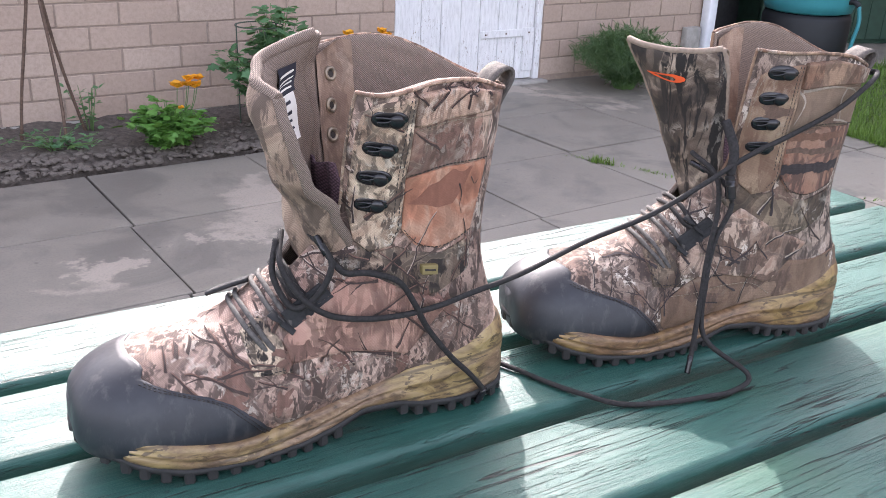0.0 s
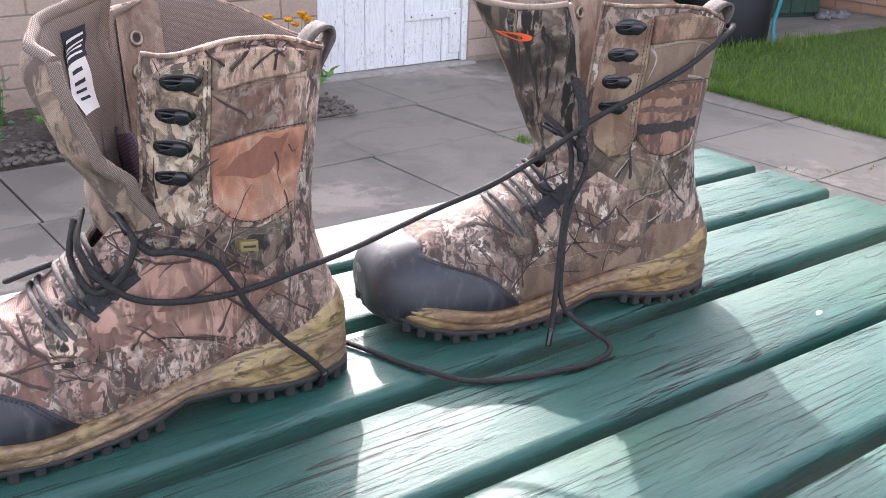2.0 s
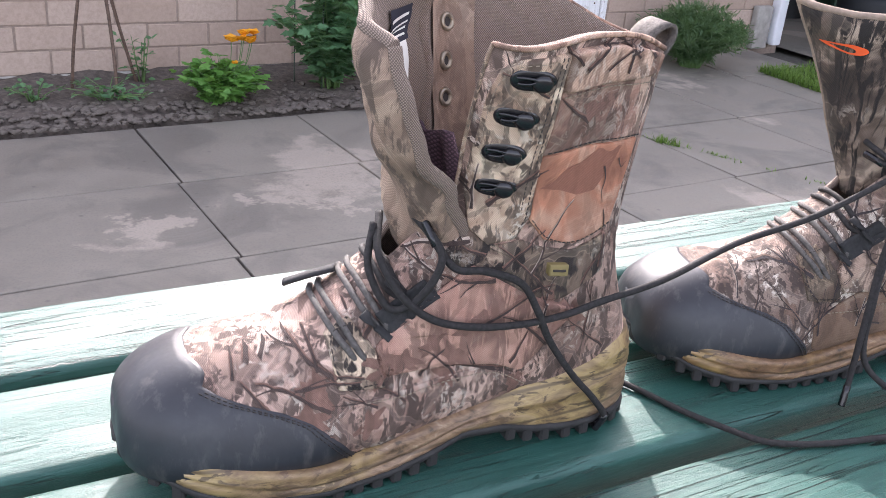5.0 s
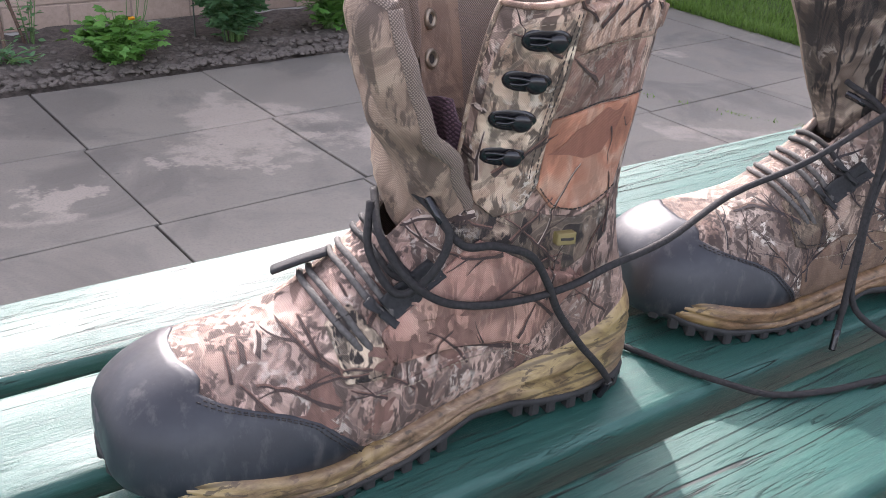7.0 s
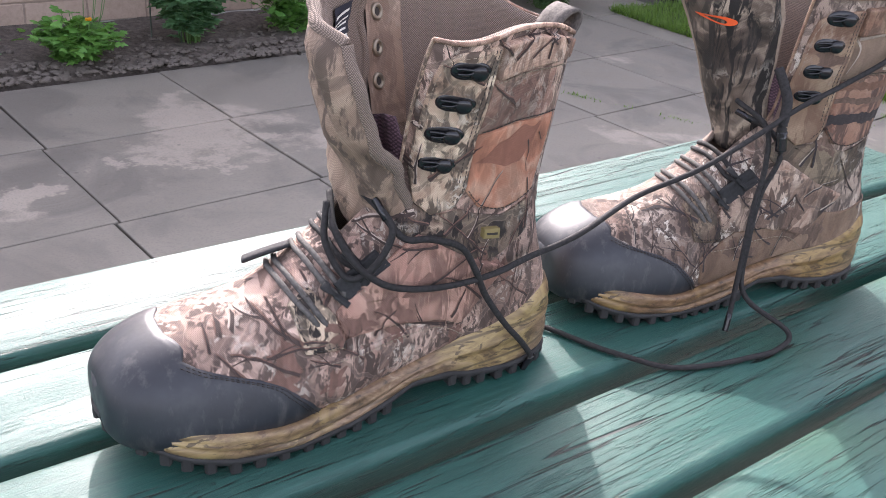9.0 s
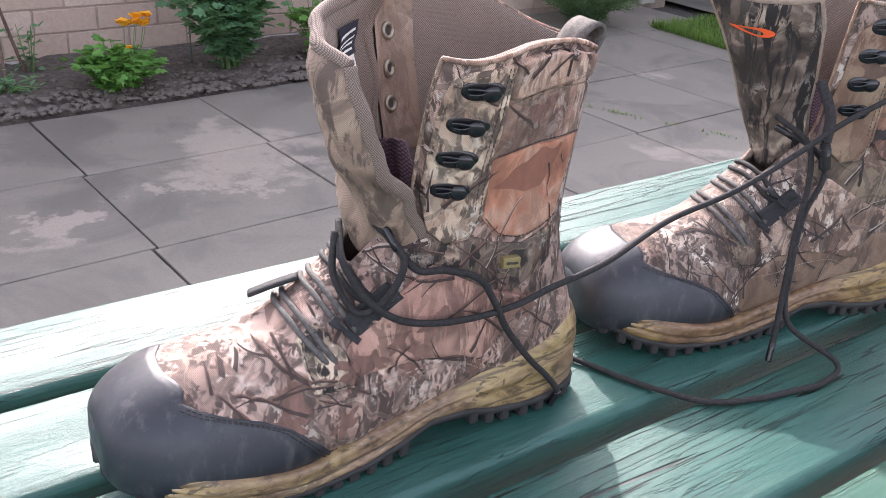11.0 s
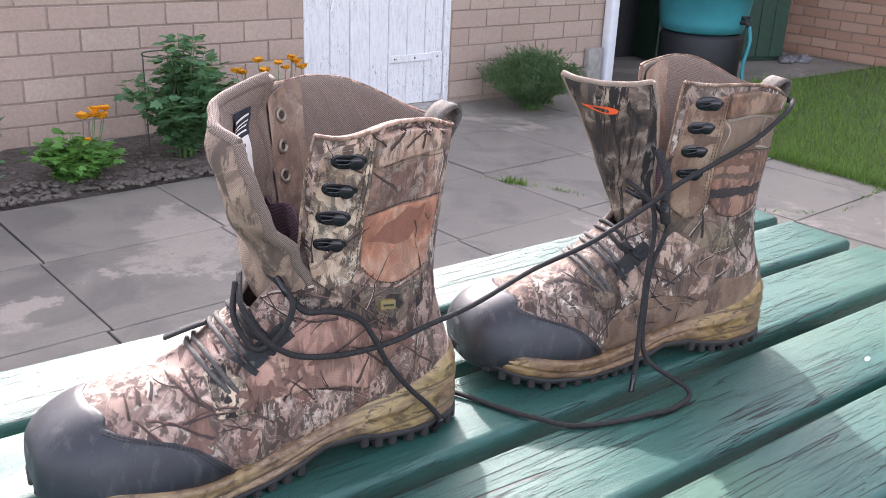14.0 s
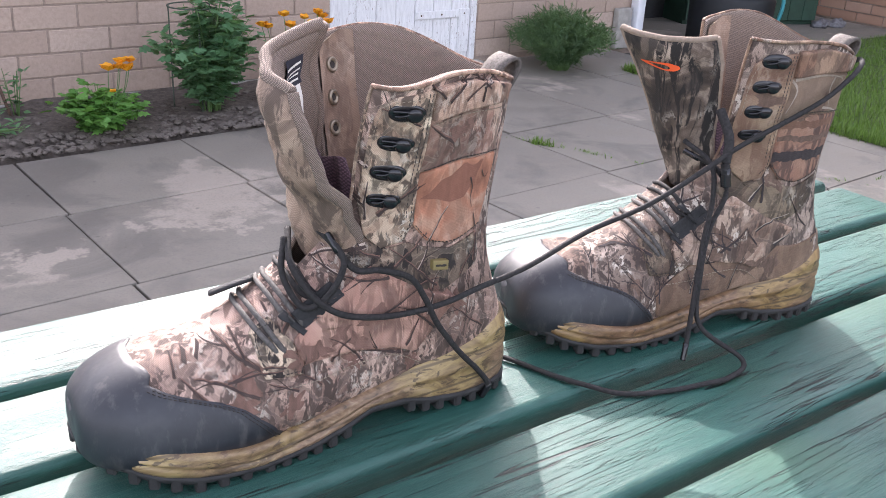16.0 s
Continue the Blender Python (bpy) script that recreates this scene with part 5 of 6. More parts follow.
lacing(near_tree, "n", near_boot)
lacing(far_tree, "f", far_boot)


def W(m, p):
    return tuple(m @ Vector(p))


def free_lace(name, label, pts, r=0.0022):
    bm = bmesh.new()
    tube(bm, pts, r, 8, len(pts) * 10)
    ob = tagged(part(name, bm, M["lace"]), label, "shoelace", "bootlaces")
    a, b = Vector(pts[-1]), Vector(pts[-2])
    bm = bmesh.new()
    tube(bm, [tuple(a + (b - a).normalized() * 0.012), tuple(a), tuple(a + (a - b).normalized() * 0.003)], r * 1.12, 8, 6)
    part("aglet", bm, M["hook"], ob, "black plastic lace tip")
    return ob


T0 = TABLE + 0.003
# the long one: out of the near boot's throat, over its side, across to the collar of the other boot
P1 = [W(NEAR, (0.178, 0.000, 0.150)), W(NEAR, (0.187, 0.026, 0.137)), W(NEAR, (0.178, 0.040, 0.118)), W(NEAR, (0.160, 0.047, 0.104)), W(NEAR, (0.135, 0.0505, 0.098)),
      W(NEAR, (0.105, 0.052, 0.0965)), W(NEAR, (0.075, 0.0515, 0.0985)), W(NEAR, (0.045, 0.047, 0.102)), W(NEAR, (0.0, 0.045, 0.110)),
      W(FAR, (0.290, 0.055, 0.116)), W(FAR, (0.235, 0.056, 0.135)), W(FAR, (0.185, 0.056, 0.160)), W(FAR, (0.15, 0.056, 0.180)), W(FAR, (0.11, 0.056, 0.197)), W(FAR, (0.07, 0.055, 0.215)), W(FAR, (0.045, 0.051, 0.229)), W(FAR, (0.022, 0.040, 0.238)), W(FAR, (0.004, 0.022, 0.240)), W(FAR, (-0.002, 0.004, 0.236))]
free_lace("bootlace", "long charcoal cord bootlace strung from one boot to the other", P1)
# the second end: loops over the ankle and hangs down the heel to the table
P2 = [W(NEAR, (0.170, -0.004, 0.160)), W(NEAR, (0.160, 0.026, 0.150)), W(NEAR, (0.148, 0.044, 0.133)), W(NEAR, (0.130, 0.049, 0.131)), W(NEAR, (0.108, 0.052, 0.123)), W(NEAR, (0.095, 0.053, 0.105)), W(NEAR, (0.083, 0.052, 0.083)), W(NEAR, (0.062, 0.051, 0.056)), W(NEAR, (0.040, 0.046, 0.033)), W(NEAR, (0.026, 0.043, 0.015)), W(NEAR, (0.028, 0.040, 0.006))]
free_lace("bootlace", "charcoal cord bootlace hanging down the heel of the boot", P2)
P2b = [W(NEAR, (0.185, 0.010, 0.148)), W(NEAR, (0.192, 0.024, 0.128)), W(NEAR, (0.182, 0.037, 0.108)), W(NEAR, (0.166, 0.043, 0.117)), W(NEAR, (0.155, 0.043, 0.138)), W(NEAR, (0.160, 0.03, 0.152))]
free_lace("bootlace", "charcoal cord loop slack over the instep", P2b)
# lace on the table between the boots, up to the far boot's throat
P3 = [(0.500, 0.640, T0), (0.512, 0.612, T0), (0.522, 0.585, T0), (0.535, 0.560, T0), (0.552, 0.535, T0), (0.585, 0.520, T0), (0.62, 0.512, T0), (0.648, 0.507, T0 + 0.001), (0.672, 0.515, T0 + 0.006), W(FAR, (0.175, 0.075, 0.030)), W(FAR, (0.176, 0.066, 0.075)), W(FAR, (0.168, 0.058, 0.110)), W(FAR, (0.155, 0.055, 0.140)), W(FAR, (0.162, 0.045, 0.158)), W(FAR, (0.175, 0.02, 0.165))]
free_lace("bootlace", "charcoal cord bootlace lying slack across the green planks", P3)
P4 = [W(FAR, (0.172, 0.010, 0.172)), W(FAR, (0.168, 0.045, 0.162)), W(FAR, (0.168, 0.055, 0.135)), W(FAR, (0.174, 0.060, 0.10)), W(FAR, (0.180, 0.068, 0.06)), W(FAR, (0.186, 0.076, 0.02)), W(FAR, (0.190, 0.080, 0.0035))]
free_lace("bootlace", "charcoal cord bootlace hanging from the boot to the table", P4)
P5 = [W(FAR, (0.160, 0.035, 0.205)), W(FAR, (0.158, 0.050, 0.185)), W(FAR, (0.162, 0.056, 0.165)), W(FAR, (0.160, 0.058, 0.150))]
free_lace("bootlace", "charcoal cord knot in front of the facing", P5, 0.004)
# lace end and pull tab beyond the instep
P6 = [W(NEAR, (0.200, -0.012, 0.112)), W(NEAR, (0.214, -0.017, 0.107)), W(NEAR, (0.229, -0.022, 0.101))]
bm = bmesh.new()
tube(bm, P6, 0.0080, 8, 12, flat=0.28)
tagged(part("lace_keeper", bm, M["webbing"]), "dark webbing lace keeper folded over the boot", "lace keeper")
# ---- patio, bed, lawn ----
ground_bm = bmesh.new()
n = 40
xs = [-60 + 120 * i / n for i in range(n + 1)]
gv = [[ground_bm.verts.new((x, y, -0.045)) for x in xs] for y in xs]
for j in range(n):
    for i in range(n):
        ground_bm.faces.new((gv[j][i], gv[j][i + 1], gv[j + 1][i + 1], gv[j + 1][i]))
tagged(part("ground", ground_bm, M["joint"]), "dark earth under the garden", "ground", kind="structure")

SLAB_A = radians(3.8)
SX, SY = 0.592, 0.549
O_ = Vector((0.676, 2.818, 0))
ex, ey = Vector((math.cos(SLAB_A), math.sin(SLAB_A), 0)), Vector((-math.sin(SLAB_A) * 0.6, math.cos(SLAB_A), 0))
paving = thing("pavement", "grey concrete slab patio with weedy joints", "paving", kind="structure")
slab_bm = bmesh.new()
box(slab_bm, 0.003, SX - 0.003, 0.003, SY - 0.003, -0.045, 0.0, 0.003, 2)
slab_me = bpy.data.meshes.new("slab")
slab_bm.to_mesh(slab_me)
slab_bm.free()
slab_me.materials.append(M["slab"])
rng = random.Random(4)
for i in range(-6, 6):
    for j in range(-7, 3):
        o = O_ + ex * (SX * i) + ey * (SY * j)
        if i < 2 and j >= 1:
            continue
        if o.x > 3.75:
            continue
        s = new("slab", slab_me)
        s.parent = paving
        s.matrix_local = Matrix.LocRotScale((o.x, o.y, rng.uniform(-0.003, 0.002)), Euler((rng.uniform(-0.002, 0.002), rng.uniform(-0.002, 0.002), SLAB_A + rng.uniform(-0.003, 0.003))), None)

# planting bed along the wall
bm = bmesh.new()
nx, ny = 90, 18
gv = []
for j in range(ny + 1):
    row = []
    for i in range(nx + 1):
        x = -2.0 + 4.02 * i / nx
        front = 3.37 + 0.055 * (x - 0.8) + 0.02 * noise.noise((x * 5, 0, 0))
        y = front + (4.04 - front) * j / ny
        f = min(1.0, j / 4)
        row.append(bm.verts.new((x, y, -0.02 + 0.05 * f + 0.018 * noise.noise((x * 9, y * 9, 0)) + 0.01 * noise.noise((x * 31, y * 31, 2)))))
    gv.append(row)
for j in range(ny):
    for i in range(nx):
        bm.faces.new((gv[j][i], gv[j][i + 1], gv[j + 1][i + 1], gv[j + 1][i]))
tagged(part("flower_bed", bm, M["soil"]), "dark stony soil bed along the brick wall", "flower bed", kind="structure")
bm = bmesh.new()
rng = random.Random(8)
for k in range(1500):
    x = rng.uniform(-0.6, 2.1)
    front = 3.37 + 0.055 * (x - 0.8)
    y = front + abs(rng.gauss(0, 0.16)) + 0.0
    if y > 4.0:
        continue
    r = rng.uniform(0.005, 0.017)
    res = bmesh.ops.create_icosphere(bm, subdivisions=1, radius=r)
    for v in res["verts"]:
        v.co = Vector((v.co.x * rng.uniform(0.8, 1.3) + x, v.co.y + y, v.co.z * 0.6 + 0.018 + (0.012 if y > front + 0.1 else 0)))
st_ = brick_material("bed_stone", (0.10, 0.085, 0.072), (0.18, 0.155, 0.135), (0.34, 0.30, 0.26))
tagged(part("pebbles", bm, st_, smooth=False), "grey and brown pebbles scattered on the soil", "pebbles", kind="stuff")

# lawn
bm = bmesh.new()
lawn_poly = []
n = 40
for i in range(n + 1):
    y = -3.0 + 6.63 * i / n
    x0 = 3.79 + 0.02 * noise.noise((y * 4, 1, 0))
    lawn_poly.append((bm.verts.new((x0, y, -0.03)), bm.verts.new((x0 + 0.03, y, 0.012)), bm.verts.new((6.9, y + 0.08 * (i / n), 0.015))))
for a, b in zip(lawn_poly, lawn_poly[1:]):
    bm.faces.new((a[0], a[1], b[1], b[0]))
    bm.faces.new((a[1], a[2], b[2], b[1]))
tagged(part("lawn", bm, M["turf"]), "mown green lawn beside the patio", "lawn", kind="structure")
bm = bmesh.new()
rng = random.Random(5)


def blade(bm, x, y, z, h, w, lean, a):
    dx, dy = math.cos(a), math.sin(a)
    p = [bm.verts.new((x - dy * w, y + dx * w, z)), bm.verts.new((x + dy * w, y - dx * w, z)),
         bm.verts.new((x + dx * lean * 0.5 + dy * w * 0.7, y + dy * lean * 0.5 - dx * w * 0.7, z + h * 0.6)), bm.verts.new((x + dx * lean * 0.5 - dy * w * 0.7, y + dy * lean * 0.5 + dx * w * 0.7, z + h * 0.6)),
         bm.verts.new((x + dx * lean, y + dy * lean, z + h))]
    bm.faces.new((p[0], p[1], p[2], p[3]))
    bm.faces.new((p[3], p[2], p[4]))


for k in range(52000):
    u = rng.random()
    y = rng.uniform(0.6, 3.72)
    x = 3.80 + 3.1 * u ** 1.6
    if y > 3.63 + 0.02 * (x - 3.8) + 0.03 * noise.noise((x * 6, 2, 0)):
        continue
    blade(bm, x, y, 0.0, rng.uniform(0.025, 0.055), rng.uniform(0.0015, 0.003), rng.uniform(0, 0.045), rng.uniform(0, 6.3))
tagged(part("lawn_grass", bm, M["grass"], smooth=False), "short bright green grass blades", "grass", kind="stuff")

# weeds in the joints
bm = bmesh.new()
for (ax, ay), (bx, by), num in (((2.40, 2.92), (2.75, 2.20), 150), ((2.44, 2.80), (2.49, 2.72), 170), ((2.55, 2.62), (2.60, 2.50), 70), ((3.05, 2.02), (3.22, 1.90), 80), ((3.2, 1.82), (3.8, 1.95), 120), ((2.69, 2.26), (3.05, 1.80), 60), ((3.76, 1.2), (3.80, 3.2), 400)):
    for k in range(num):
        f = rng.random()
        if rng.random() < 0.85 and noise.noise((f * 9, ax * 3, 0)) < 0.05:
            continue
        blade(bm, ax + (bx - ax) * f + rng.gauss(0, 0.008), ay + (by - ay) * f + rng.gauss(0, 0.008), -0.004, rng.uniform(0.008, 0.04) * (1.0 if num in (170, 400) else 0.4), 0.002, rng.uniform(0, 0.03), rng.uniform(0, 6.3))
tagged(part("joint_weeds", bm, M["grass"], smooth=False), "small green weeds growing in the paving joints", "weeds", kind="stuff")

# ---- house wall, door, downpipe ----
WALL_A = radians(1.9)
WO = Vector((2.27, 4.085, 0))
wx, wy = Vector((math.cos(WALL_A), math.sin(WALL_A), 0)), Vector((-math.sin(WALL_A), math.cos(WALL_A), 0))
WM = Matrix.Translation(WO) @ Matrix.Rotation(WALL_A, 4, 'Z')
DOOR_W = 0.845
X_L, X_R, W_H = -5.0, 2.20, 2.1
wall = thing("wall_north", "buff brick outbuilding wall with pale mortar", "wall", WM, kind="structure")
bm = bmesh.new()
for a, b, z0, z1 in ((X_L, -0.03, -0.1, W_H), (DOOR_W + 0.03, X_R, -0.1, W_H), (-0.03, DOOR_W + 0.03, 2.0, W_H)):
    box(bm, a, b, 0.0055, 0.22, z0, z1)
part("mortar_bed", bm, M["mortar"], wall, smooth=False)
bm = bmesh.new()
box(bm, X_R - 0.2, X_R, 0.22, 4.0, -0.1, W_H)
box(bm, X_L, X_L + 0.2, 0.22, 4.0, -0.1, W_H)
part("return_wall", bm, M["mortar"], wall, smooth=False)
bm = bmesh.new()
box(bm, X_L - 0.1, X_R + 0.1, -0.08, 4.0, W_H, W_H + 0.08)
part("roof", bm, M["roof"], wall, smooth=False)
BL, BH = 0.245, 0.0945
near_bricks, far_bricks = [], bmesh.new()
for r in range(22):
    z0 = 0.03 + r * BH
    x = X_L - (BL / 2 if r % 2 else 0)
    while x < X_R:
        a, b = max(x, X_L), min(x + BL, X_R)
        pieces = []
        if b <= -0.03 or a >= DOOR_W + 0.03 or z0 > 2.0:
            pieces.append((a, b))
        else:
            if a < -0.03:
                pieces.append((a, -0.03))
            if b > DOOR_W + 0.03:
                pieces.append((DOOR_W + 0.03, b))
        for p, q in pieces:
            if q - p > 0.03:
                near_bricks.append((p, q, z0))
        x += BL
cache = {}
for p, q, z0 in near_bricks:
    if p < -2.1 or z0 > 0.80:
        box(far_bricks, p + 0.005, q - 0.005, 0.0, 0.03, z0, z0 + BH - 0.010)
        continue
    w = round(q - p, 3)
    if w not in cache:
        bm = bmesh.new()
        box(bm, 0.004, w - 0.004, 0.0, 0.05, 0.0, BH - 0.0075, 0.002, 1)
        me = bpy.data.meshes.new("brick")
        bm.to_mesh(me)
        bm.free()
        me.materials.append(M["brick"])
        cache[w] = me
    br = new("brick", cache[w])
    br.parent = wall
    br.location = (p, random.uniform(-0.0015, 0.0015), z0 + random.uniform(-0.001, 0.001))
tagged(part("bricks", far_bricks, M["brick"], wall, smooth=False), kind="stuff")
bm = bmesh.new()
box(bm, X_L, -0.035, -0.012, 0.05, -0.05, 0.028, 0.006)
part("plinth", bm, M["concrete"], wall)
bm = bmesh.new()
box(bm, -0.06, DOOR_W + 0.06, -0.05, 0.16, -0.05, 0.014, 0.006)
tagged(part("doorstep", bm, M["concrete"]), "low concrete threshold under the white door", "doorstep", kind="structure").matrix_world = WM

door = thing("door_1", "white painted ledged board door with flaking paint", "door", WM, kind="structure")
nb = 7
bw = (DOOR_W - 0.02) / nb
for i in range(nb):
    bm = bmesh.new()
    box(bm, 0.01 + i * bw + 0.0015, 0.01 + (i + 1) * bw - 0.0015, 0.02 + (0.002 if i % 2 else 0), 0.045, 0.02, 1.97, 0.003, 1)
    part("board", bm, M["door"], door, smooth=False)
bm = bmesh.new()
for a, b in ((-0.03, 0.007), (DOOR_W - 0.007, DOOR_W + 0.03)):
    box(bm, a, b, 0.002, 0.09, 0.015, 2.0, 0.003, 1)
box(bm, -0.03, DOOR_W + 0.03, 0.002, 0.09, 1.975, 2.01, 0.003, 1)
part("door_frame", bm, M["door"], door, smooth=False)
bm = bmesh.new()
box(bm, DOOR_W - 0.36, DOOR_W - 0.012, 0.010, 0.021, 0.245, 0.285, 0.003, 1)
box(bm, DOOR_W - 0.085, DOOR_W - 0.012, 0.009, 0.021, 0.06, 0.29, 0.003, 1)
part("patch_board", bm, M["door"], door, smooth=False)
bm = bmesh.new()
for x in (DOOR_W - 0.33, DOOR_W - 0.2, DOOR_W - 0.05):
    bmesh.ops.create_uvsphere(bm, u_segments=8, v_segments=5, radius=0.005, matrix=Matrix.Translation((x, 0.009, 0.265)))
part("nail_head", bm, M["cane"], door)

pipe = thing("downpipe", "white plastic square downpipe on the brick corner", "downpipe", WM)
bm = bmesh.new()
box(bm, X_R - 0.13, X_R - 0.065, -0.075, -0.01, 0.02, W_H, 0.008)
part("pipe", bm, M["plastic_white"], pipe)
bm = bmesh.new()
box(bm, X_R - 0.15, X_R - 0.045, -0.02, 0.0, 0.62, 0.66, 0.004)
part("bracket", bm, M["plastic_white"], pipe)
bm = bmesh.new()
box(bm, X_R - 0.27, X_R - 0.15, -0.05, -0.005, 0.0, 0.24, 0.006)
tagged(part("concrete_slab", bm, M["concrete"]), "small grey concrete slab leaning on the wall", "slab").matrix_world = WM

# ---- recess, water butt, shed and boundary wall ----
butt = thing("water_butt", "teal plastic water butt on a black stand", "water butt", pose(5.02, 3.93, 0.0))
bm = bmesh.new()
lathe(bm, [(0.235, -0.04), (0.245, 0.0), (0.255, 0.02), (0.262, 0.30), (0.25, 0.33)], 40)
part("stand", bm, M["black_plastic"], butt)
bm = bmesh.new()
lathe(bm, [(0.20, 0.331), (0.255, 0.345), (0.272, 0.40), (0.292, 0.56), (0.302, 0.565), (0.302, 0.60), (0.296, 0.605), (0.312, 0.95), (0.322, 0.955), (0.322, 1.0), (0.31, 1.25), (0.28, 1.28)], 48)
part("barrel", bm, M["teal"], butt)
bm = bmesh.new()
tube(bm, [(0.02, -0.262, 0.42), (0.032, -0.300, 0.42), (0.04, -0.325, 0.40)], 0.016, 10)
tube(bm, [(0.005, -0.292, 0.45), (0.06, -0.302, 0.45)], 0.010, 8)
part("tap", bm, M["black_plastic"], butt)
bm = bmesh.new()
tube(bm, [(0.04, -0.325, 0.40), (0.05, -0.335, 0.30), (0.045, -0.315, 0.15), (0.065, -0.325, 0.0)], 0.012, 8, 24)
part("hose", bm, M["teal"], butt)

shed = thing("garden_shed", "dark green boarded shed beyond the lawn", "shed", pose(5.55, 4.62, 0, 0, 0, -18))
for i in range(9):
    bm = bmesh.new()
    box(bm, -0.10 + i * 0.125, 0.022 + i * 0.125, 0.0, 0.03, 0.02, 1.8, 0.004, 1)
    part("board", bm, M["shed"], shed, smooth=False)
bm = bmesh.new()
box(bm, -0.10, 1.02, 0.032, 1.2, -0.04, 1.82)
part("body", bm, M["shed"], shed, smooth=False)
bm = bmesh.new()
box(bm, -0.2, 1.12, -0.1, 1.3, 1.82, 1.88)
part("roof", bm, M["roof"], shed, smooth=False)
# added dark sheet: its colour stands for the gap's shade, its height shades paving
bm = bmesh.new()
box(bm, 4.46, 6.2, 4.95, 5.1, -0.04, 2.7)
tagged(part("fence", bm, M["dark"], smooth=False), "dark sheet standing in for the shaded gap, raised to shade the paving", "fence", kind="structure")

bw_ = thing("wall_east", "weathered red brick boundary wall", "wall", pose(6.98, -4.0, 0, 0, 0, 90), kind="structure")
bm = bmesh.new()
box(bm, 0.0, 11.0, -0.22, -0.008, -0.1, 1.8)
part("mortar_bed", bm, M["mortar"], bw_, smooth=False)
bm = bmesh.new()
RL, RH = 0.225, 0.075
for r in range(24):
    x = 6.0 - (RL / 2 if r % 2 else 0)
    while x < 10.6:
        dx = random.uniform(-0.002, 0.002)
        box(bm, x + 0.005, x + RL - 0.005, -0.03, dx, r * RH, r * RH + RH - 0.010)
        x += RL
rb2 = Mat("red_brick_run", 0.9)
geo2 = rb2.t.nodes.new("ShaderNodeNewGeometry").outputs["Position"]
c2 = rb2.ramp(rb2.island(), [(0.0, (0.36, 0.20, 0.135)), (0.5, (0.42, 0.25, 0.175)), (1.0, (0.48, 0.31, 0.23))])
f2 = rb2.noise(60, 5, 0.7, geo2)
rb2.color(rb2.mix(rb2.math('MULTIPLY', f2, 0.4), c2, (0.2, 0.13, 0.1)))
rb2.bump(f2, 0.5, 0.003)
tagged(part("bricks", bm, rb2.m, bw_, smooth=False), kind="stuff")
bm = bmesh.new()
gx = [(4.5, 3.62), (6.96, 3.70), (6.96, 4.95), (4.5, 4.95)]
vs = [bm.verts.new((x, y, -0.012)) for x, y in gx]
bm.faces.new(vs)
tagged(part("path", bm, M["slab"], smooth=False), "grey concrete path beyond the lawn", "path", kind="structure")
bm = bmesh.new()
for k in range(4):
    bmesh.ops.create_icosphere(bm, subdivisions=3, radius=0.06, matrix=Matrix.Translation((0.085 * k, 0.03 * math.sin(k * 2.1), 0.02)))
for v in bm.verts:
    v.co.z = max(0, v.co.z * 0.55 + 0.03 * noise.noise(v.co * 30))
    v.co += Vector((noise.noise(v.co * 17), noise.noise(v.co * 15 + Vector((4, 0, 0))), 0)) * 0.02
tagged(part("crumpled_sheet", bm, plain_material("grey_sheet", (0.16, 0.16, 0.17), 0.5, vary=0.6, scale=25, bump=0.4, dist=0.01)), "crumpled grey plastic sheet by the far wall", "sheet").location = (6.45, 4.22, -0.012)


# ---- plants ----
def leaf(bm, at, direction, normal, length, width, lobes=1):
    d = direction.normalized()
    s = d.cross(normal)
    s = s.normalized() if s.length > 1e-4 else Vector((1, 0, 0))
    n_ = s.cross(d)
    if lobes == 1:
        pr = [(0, 0, 0), (0.35, 0.5, 0.06), (0.7, 0.36, 0.02), (1.0, 0, -0.1), (0.7, -0.36, 0.02), (0.35, -0.5, 0.06)]
    else:
        pr = [(0, 0, 0), (0.12, 0.42, 0.03), (0.30, 0.56, 0.02), (0.40, 0.28, 0.05), (0.62, 0.48, 0.0), (0.72, 0.2, 0.03), (1.0, 0, -0.08), (0.72, -0.2, 0.03), (0.62, -0.48, 0.0), (0.40, -0.28, 0.05), (0.30, -0.56, 0.02), (0.12, -0.42, 0.03)]
    mid = bm.verts.new(at + d * length * 0.5)
    vs = [bm.verts.new(at + d * length * a + s * width * b + n_ * length * c) for a, b, c in pr]
    for a, b in zip(vs, vs[1:] + vs[:1]):
        bm.faces.new((mid, a, b))


